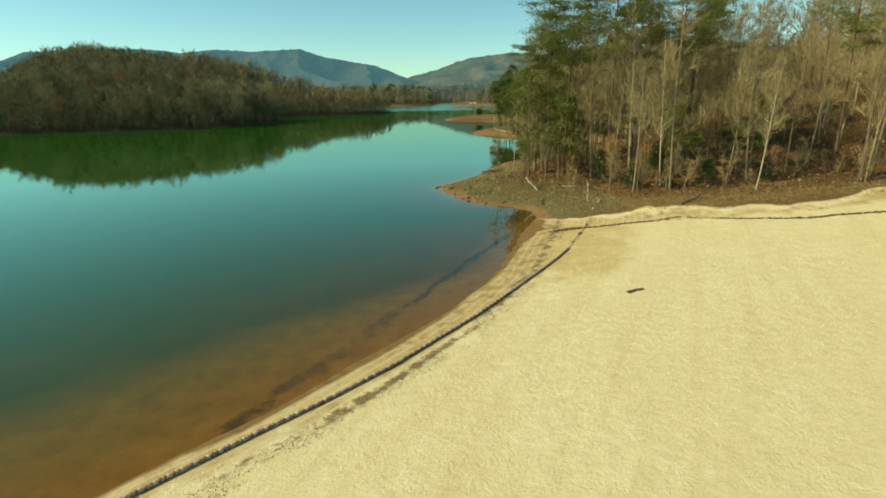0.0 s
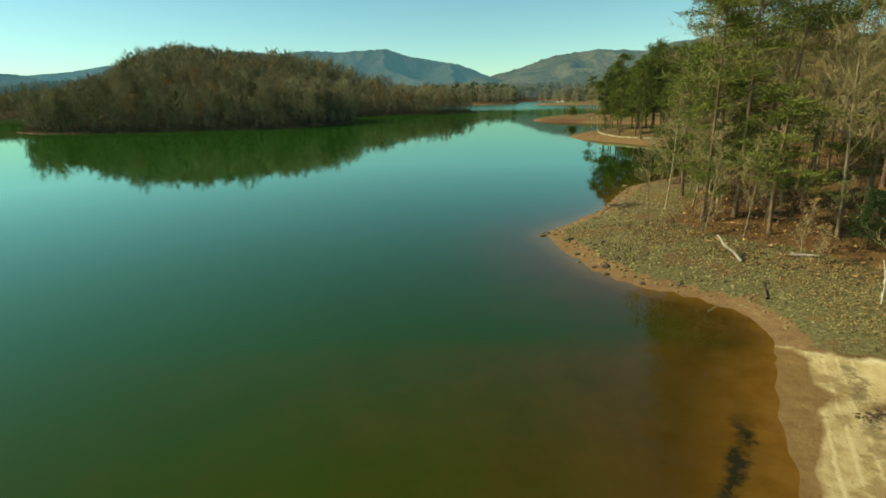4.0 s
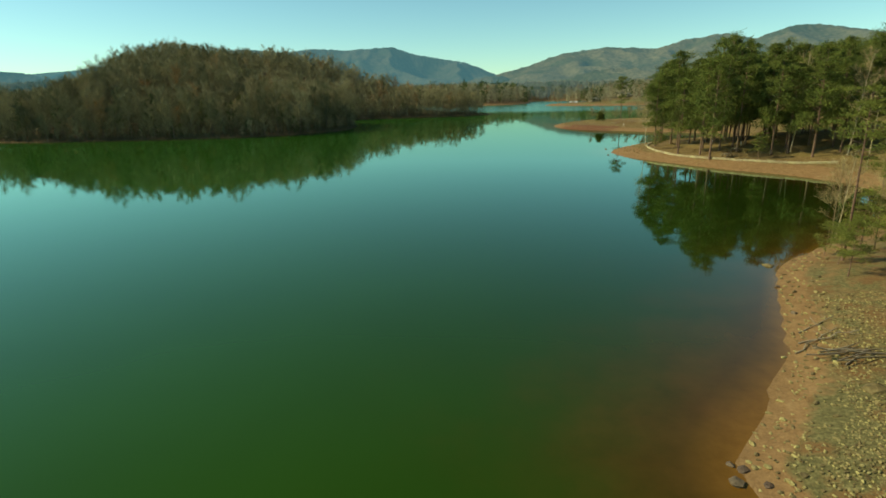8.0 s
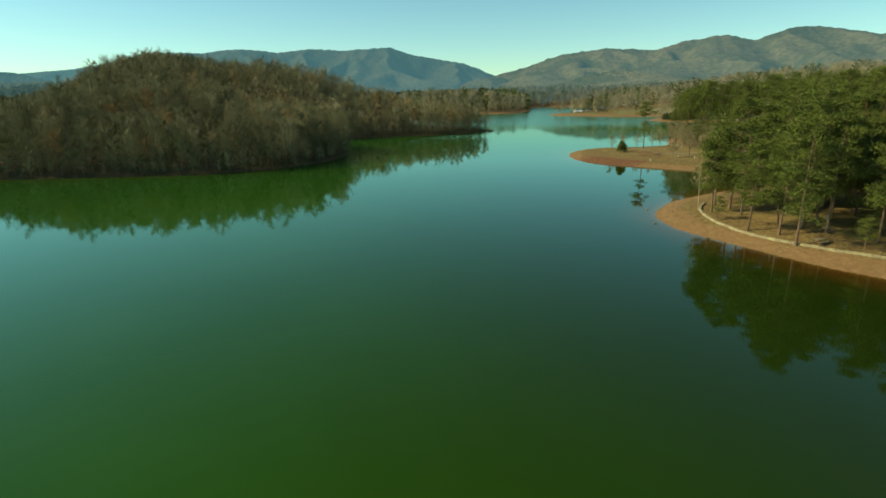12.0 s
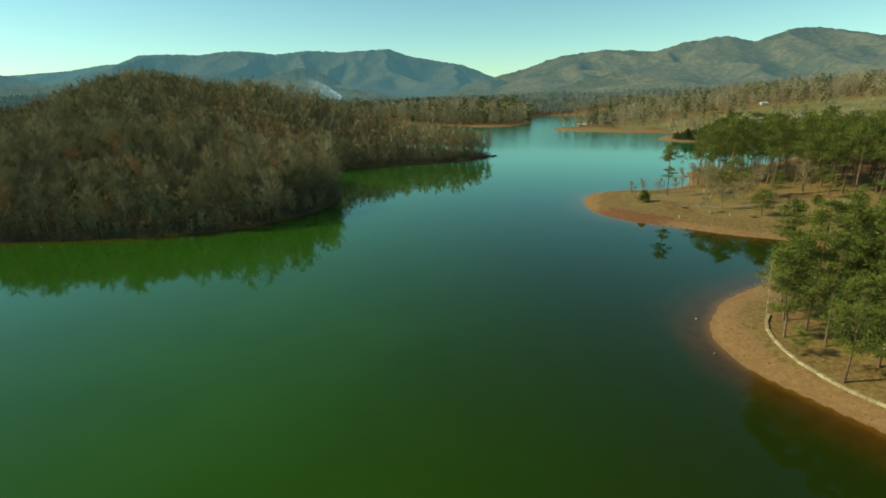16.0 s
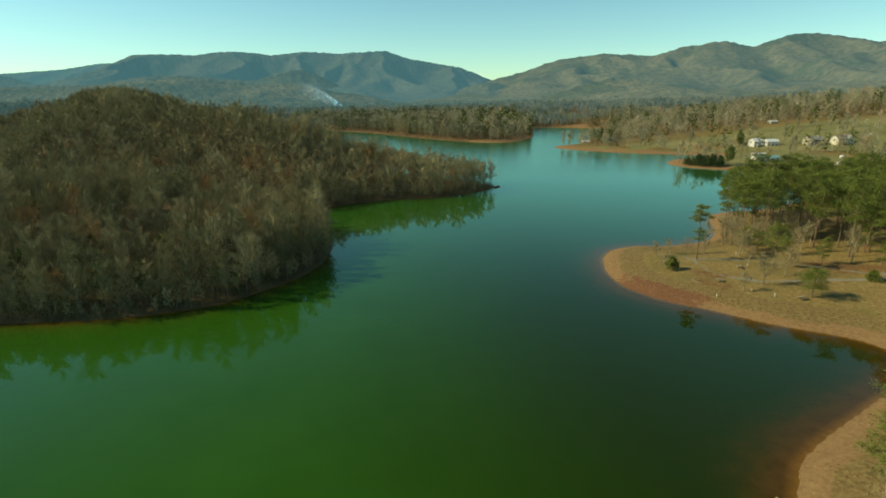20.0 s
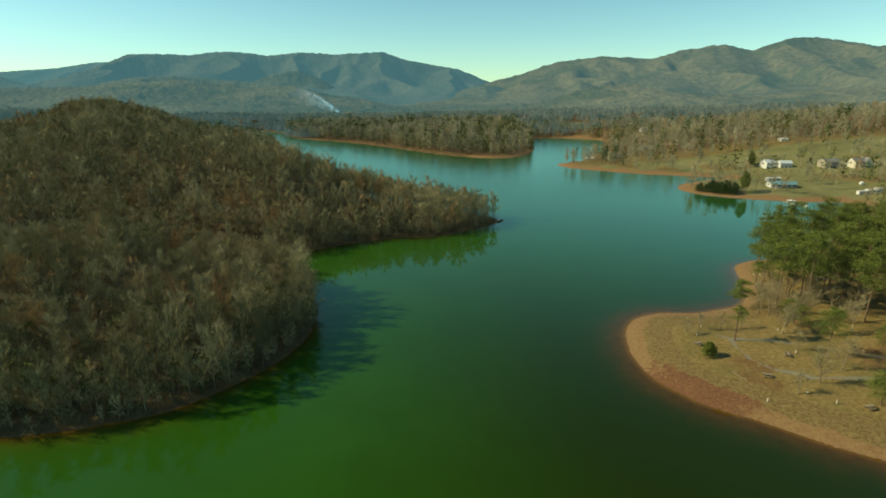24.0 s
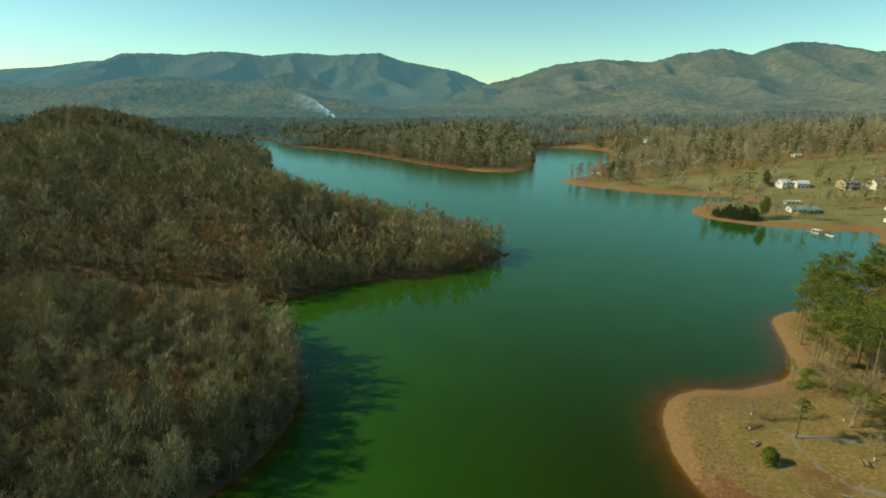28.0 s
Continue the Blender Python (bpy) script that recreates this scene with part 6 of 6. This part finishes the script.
# ---- houses and boats on the far shore ----
def house(m, w, d, h, pitch, wall_mat, roof_mat, label, storeys=1, columns=3, chimney=False, porch=False, wing=None):
    """A gabled house, its ridge along x: walls, roof sheets, windows with frame and pane, door."""
    ob = base("house", m, label, "house")
    bm = bmesh.new()
    top = h + d / 2 * pitch
    prof = [(-d / 2, 0), (d / 2, 0), (d / 2, h), (0, top), (-d / 2, h)]
    ends = [[bm.verts.new((s * w / 2, y, z)) for y, z in prof] for s in (-1, 1)]
    bm.faces.new(ends[0][::-1])
    bm.faces.new(ends[1])
    for i in range(5):
        bm.faces.new((ends[0][i], ends[0][(i + 1) % 5], ends[1][(i + 1) % 5], ends[1][i]))
    bmesh.ops.recalc_face_normals(bm, faces=bm.faces)
    part("wall", bm, wall_mat, ob)
    for s in (-1, 1):
        bm = bmesh.new()
        run = math.hypot(d / 2 + 0.4, (d / 2 + 0.4) * pitch)
        tilt = Matrix.Translation((0, 0, top + 0.12)) @ Matrix.Rotation(-s * math.atan(pitch), 4, "X")
        part("roof", box(bm, -w / 2 - 0.4, w / 2 + 0.4, 0.02 if s > 0 else -run, run if s > 0 else -0.02, -0.08, 0.08, 0.02, tilt), roof_mat, ob)
    for side in (-1, 1):
        for k in range(storeys):
            for c in range(columns):
                x = (c - (columns - 1) / 2) * w / columns
                if k == 0 and c == columns // 2:
                    bm = bmesh.new()
                    part("door", box(bm, x - 0.5, x + 0.5, side * d / 2 - 0.05, side * d / 2 + 0.05, 0.1, 2.15, 0.02), WOOD_DARK, ob)
                    continue
                z = 1.0 + k * 2.8
                bm = bmesh.new()
                win = part("window", box(bm, x - 0.75, x + 0.75, side * d / 2 - 0.06, side * d / 2 + 0.06, z, z + 1.4, 0.02), PAINT_WHITE, ob)
                bm = bmesh.new()
                part("pane", box(bm, x - 0.62, x + 0.62, side * d / 2 - 0.075, side * d / 2 + 0.075, z + 0.12, z + 1.28), GLASS_DARK, win)
    for side in (-1, 1):
        bm = bmesh.new()
        win = part("window", box(bm, side * w / 2 - 0.06, side * w / 2 + 0.06, -0.8, 0.8, h - 1.6, h - 0.2, 0.02), PAINT_WHITE, ob)
        bm = bmesh.new()
        part("pane", box(bm, side * w / 2 - 0.075, side * w / 2 + 0.075, -0.66, 0.66, h - 1.48, h - 0.32), GLASS_DARK, win)
    if chimney:
        bm = bmesh.new()
        part("chimney", box(bm, w * 0.25, w * 0.25 + 0.9, -0.5, 0.5, h, top + 1.1, 0.03), CONCRETE, ob)
    if porch:
        bm = bmesh.new()
        part("porch_roof", box(bm, -w * 0.4, w * 0.4, -d / 2 - 2.6, -d / 2, 2.6, 2.75, 0.02), roof_mat, ob)
        bm = bmesh.new()
        part("porch_deck", box(bm, -w * 0.4, w * 0.4, -d / 2 - 2.5, -d / 2 - 0.08, 0.0, 0.25, 0.02), WOOD_GREY, ob)
        for i in range(5):
            x = -w * 0.38 + i * w * 0.19
            bm = bmesh.new()
            part("porch_post", box(bm, x - 0.09, x + 0.09, -d / 2 - 2.45, -d / 2 - 2.27, 0.25, 2.6), PAINT_WHITE, ob)
    return ob


def lot(x, y, turn):
    z = min(g(x + a, y + b) for a in (-6, 6) for b in (-5, 5))
    return pose(x, y, z - 0.1, 0, 0, turn)


house(lot(269, 584, 8), 9, 8, 5.2, 0.55, PAINT_WHITE, ROOF_PALE, "white two-storey lake house with pale roof", 2, 3, True, True)
house(lot(279, 579, -6), 9, 7, 4.4, 0.5, PAINT_WHITE, ROOF_PALE, "white house wing with pale metal roof", 1, 3)
house(lot(307, 568, 5), 12, 9, 5.4, 0.45, PAINT_TAN, ROOF_GREY, "tan two-storey house with grey shingle roof", 2, 4, True, True)
house(lot(325, 562, 10), 12, 8, 5.0, 0.7, PAINT_CREAM, ROOF_GREY, "cream gabled house with wide porch", 2, 4, True, True)
house(lot(331, 562, 98), 7, 7, 4.6, 0.9, PAINT_CREAM, ROOF_GREY, "steep cream gable end beside the porch", 1, 2)
house(lot(232, 508, -4), 17, 7, 2.8, 0.35, PAINT_WHITE, ROOF_TEAL, "long low house with teal metal roof by the shore", 1, 5, False, True)
house(lot(240, 530, -4), 9, 3.5, 2.6, 0.2, PAINT_WHITE, ROOF_PALE, "white mobile home on the grass", 1, 3)
house(lot(219, 714, 20), 16, 9, 3.2, 0.4, PAINT_TAN, ROOF_GREY, "low tan house among trees across the cove", 1, 4)
house(lot(172, 672, 15), 12, 8, 3.0, 0.45, PAINT_TAN, ROOF_GREY, "small brown house near the far spit", 1, 3, True)
house(lot(150, 682, 0), 8, 6, 2.6, 0.4, PAINT_TAN, ROOF_PALE, "small cabin near the tip of the far spit", 1, 3)
house(lot(280, 870, 10), 16, 9, 4.0, 0.45, PAINT_WHITE, ROOF_GREY, "distant pale house across the valley", 1, 4)
house(lot(332, 666, 0), 7, 5, 2.6, 0.4, PAINT_WHITE, ROOF_PALE, "small white shed at the edge of the field", 1, 2)
house(lot(308, 1294, 0), 18, 9, 4.0, 0.5, PAINT_CREAM, ROOF_GREY, "distant cream farmhouse in a hillside clearing", 1, 4)
house(lot(373, 925, 20), 12, 8, 3.5, 0.5, PAINT_WHITE, ROOF_PALE, "distant white house below the hills", 1, 3)
house(lot(-214, 1080, 0), 14, 8, 3.5, 0.4, PAINT_WHITE, ROOF_PALE, "distant white boathouse at the end of the arm", 1, 4)
house(lot(450, 800, -10), 12, 8, 3.5, 0.5, PAINT_WHITE, ROOF_GREY, "distant white house on the slope", 1, 3)


def trailer(x, y, turn, long):
    ob = base("travel_trailer", lot(x, y, turn), "white travel trailer parked above the shore", "trailer", "parked trailers")
    bm = bmesh.new()
    part("body", box(bm, -long / 2, long / 2, -1.2, 1.2, 0.6, 3.0, 0.2), PAINT_WHITE, ob)
    for x in (-long * 0.3, 0, long * 0.3):
        bm = bmesh.new()
        part("window", box(bm, x - 0.5, x + 0.5, -1.23, 1.23, 1.6, 2.3, 0.03), GLASS_DARK, ob)
    for s in (-1, 1):
        bm = bmesh.new()
        bmesh.ops.create_cone(bm, segments=14, radius1=0.36, radius2=0.36, depth=0.25, cap_ends=True, matrix=Matrix.Translation((0.4, s * 1.1, 0.36)) @ Matrix.Rotation(math.pi / 2, 4, "X"))
        part("wheel", bm, GLASS_DARK, ob)


trailer(267, 481, 8, 8)
trailer(275, 483, -5, 9)
trailer(281, 486, 12, 7)
tank = base("propane_tank", lot(285.6, 506, 20), "white rounded tank standing on the grass", "tank")
bm = bmesh.new()
bmesh.ops.create_uvsphere(bm, u_segments=14, v_segments=8, radius=1.4, matrix=Matrix.Translation((0, 0, 1.5)) @ Matrix.Diagonal((1.2, 1, 1, 1)))
part("shell", bm, PAINT_WHITE, tank)
for s in (-1, 1):
    bm = bmesh.new()
    part("foot", box(bm, s * 0.8 - 0.15, s * 0.8 + 0.15, -0.5, 0.5, -0.2, 0.5), CONCRETE, tank)

dock = base("boat_dock", pose(211, 464.5, 0, 0, 0, 15) @ Matrix.Diagonal((0.75, 0.75, 0.8, 1)), "floating boat dock with a white canopy roof", "dock")
bm = bmesh.new()
part("deck", box(bm, -2.0, 2.0, -3.0, 3.0, 0.15, 0.5, 0.03), WOOD_GREY, dock)
bm = bmesh.new()
part("canopy", box(bm, -2.2, 2.2, -3.0, 3.0, 2.6, 3.0, 0.2), PAINT_WHITE, dock)
for x in (-1.85, 1.85):
    for y in (-2.8, 0, 2.8):
        bm = bmesh.new()
        part("post", box(bm, x - 0.08, x + 0.08, y - 0.08, y + 0.08, -0.3, 2.65), PAINT_WHITE, dock)
bm = bmesh.new()
part("gangway", box(bm, -0.6, 0.6, 3.0, 8.5, 0.35, 0.5, 0.02), WOOD_GREY, dock)
boat = base("motor_boat", pose(214.6, 459.0, 0.0, 0, 0, 15), "white motor boat moored at the dock", "boat")
bm = bmesh.new()
box(bm, -0.95, 0.95, -2.6, 2.6, -0.15, 0.65, 0.12)
for v in bm.verts:
    v.co.x *= 1 - 0.55 * max(0, (v.co.y - 0.4) / 2.2) - 0.18 * (v.co.z < 0.2)
part("hull", bm, PAINT_WHITE, boat)
bm = bmesh.new()
part("windscreen", box(bm, -0.6, 0.6, 0.2, 0.4, 0.65, 1.05, 0.03), GLASS_DARK, boat)
ramp_ob = base("boat_ramp", pose(232, 476, 0.75, 8, 0, 15), "pale concrete ramp across the red bank", "boat ramp")
bm = bmesh.new()
part("slab", box(bm, -1.6, 1.6, -7, 7, -0.3, 0.06, 0.02), CONCRETE, ramp_ob)

# Evergreens and hedges by the houses.
plant(CEDARS, [(x, y, s, i) for i, (x, y, s) in enumerate([(174, 502, 1.0), (180, 500, 1.2), (184, 496, 1.25), (188, 494, 1.2), (192, 492, 1.1), (182, 503, 1.2), (189, 499, 1.2), (193, 496, 1.1), (176, 500, 0.9), (178.5, 497, 1.0), (181, 495, 0.95), (184, 493, 1.0), (187, 491, 1.0), (190, 490, 0.9), (179, 502, 1.0), (183, 499, 1.1), (187, 496, 1.0), (172.5, 504, 0.8), (176, 507, 0.9),
                                                   (260, 592, 1.7), (262, 597, 1.5), (297, 575, 1.0), (338, 556, 0.9), (240, 640, 1.2)])], "evergreens by the houses")
plant(PINES, [(196, 492, 0.8, 0), (199, 495, 0.75, 2), (203, 499, 0.7, 1), (150, 640, 0.7, 3), (160, 662, 0.7, 4), (257, 588, 0.8, 3)], "pines by the houses")
plant(BARE, [(206, 494, 0.8, 0), (212, 497, 0.7, 1), (218, 498, 0.8, 3), (246, 500, 0.7, 4), (252, 497, 0.8, 5), (250, 520, 0.8, 1), (258, 515, 0.9, 0), (222, 520, 0.8, 3), (212, 512, 0.8, 4), (262, 498, 0.8, 2), (292, 520, 0.9, 1), (300, 530, 0.9, 0)], "yard trees by the houses")

# ---- smoke rising from a chimney fire far off ----
def smoke_material():
    m, nt, b = shader("thin_smoke", 1.0, 0.0)
    nt.nodes.remove(b)
    d = nt.nodes.new("ShaderNodeBsdfDiffuse")
    d.inputs["Color"].default_value = (0.88, 0.95, 0.95, 1)
    t = nt.nodes.new("ShaderNodeBsdfTransparent")
    mx = nt.nodes.new("ShaderNodeMixShader")
    a = nt.nodes.new("ShaderNodeAttribute")
    a.attribute_name = "thick"
    n = ramp(nt, noise_of(nt, 0.13, 5, 0.65), (0.38, (0, 0, 0)), (0.72, (1, 1, 1)))
    nt.links.new(maths(nt, "MULTIPLY", n, a.outputs["Fac"], True), mx.inputs[0])
    nt.links.new(t.outputs[0], mx.inputs[1])
    thin = nt.nodes.new("ShaderNodeBsdfTranslucent")
    thin.inputs["Color"].default_value = (0.88, 0.95, 0.95, 1)
    body = nt.nodes.new("ShaderNodeAddShader")
    nt.links.new(d.outputs[0], body.inputs[0])
    nt.links.new(thin.outputs[0], body.inputs[1])
    nt.links.new(body.outputs[0], mx.inputs[2])
    nt.links.new(mx.outputs[0], nt.nodes["Material Output"].inputs["Surface"])
    return m


h, thick = Heap(), []
base_z = g(-228, 1461)
RINGS, SIDES = 70, 18
for layer, spread in enumerate((0.4, 0.7, 1.05)):
    sway = np.cumsum(sr.normal(0, 0.5, (RINGS, 3)), axis=0)
    v, f = [], []
    for i in range(RINGS):
        k = i / (RINGS - 1)
        c = np.array([-228 - 118 * k ** 1.25, 1461, base_z + 2 + 66 * k ** 0.8]) + sway[i] * min(1, 3 * k)
        for j in range(SIDES):
            a = math.tau * j / SIDES
            r = spread * (1.3 + 15 * k ** 0.85) * (1 + 0.30 * math.sin(3 * a + 17 * k + layer * 2) * k + 0.22 * math.sin(31 * k + layer * 1.7 + a) + sr.normal(0, 0.06))
            v.append(c + np.array([0.5 * math.cos(a), 0.8 * math.sin(a), 0.86 * math.cos(a)]) * r)
            thick.append((0.58 if k < 0.12 else 0.42) * (1 - k) ** 1.3 * min(1, 0.35 + 5 * k))
    for i in range(RINGS - 1):
        for j in range(SIDES):
            n = (j + 1) % SIDES
            f += [(i * SIDES + j, i * SIDES + n, (i + 1) * SIDES + n), (i * SIDES + j, (i + 1) * SIDES + n, (i + 1) * SIDES + j)]
    h.put(np.array(v), f)
me = mesh_from("smoke", *h.arrays(), smoke_material(), True)
me.attributes.new("thick", "FLOAT", "POINT").data.foreach_set("value", np.array(thick, np.float32))
tagged(new("smoke_plume", me), "thin white smoke drifting up from the woods", "smoke", kind="stuff")
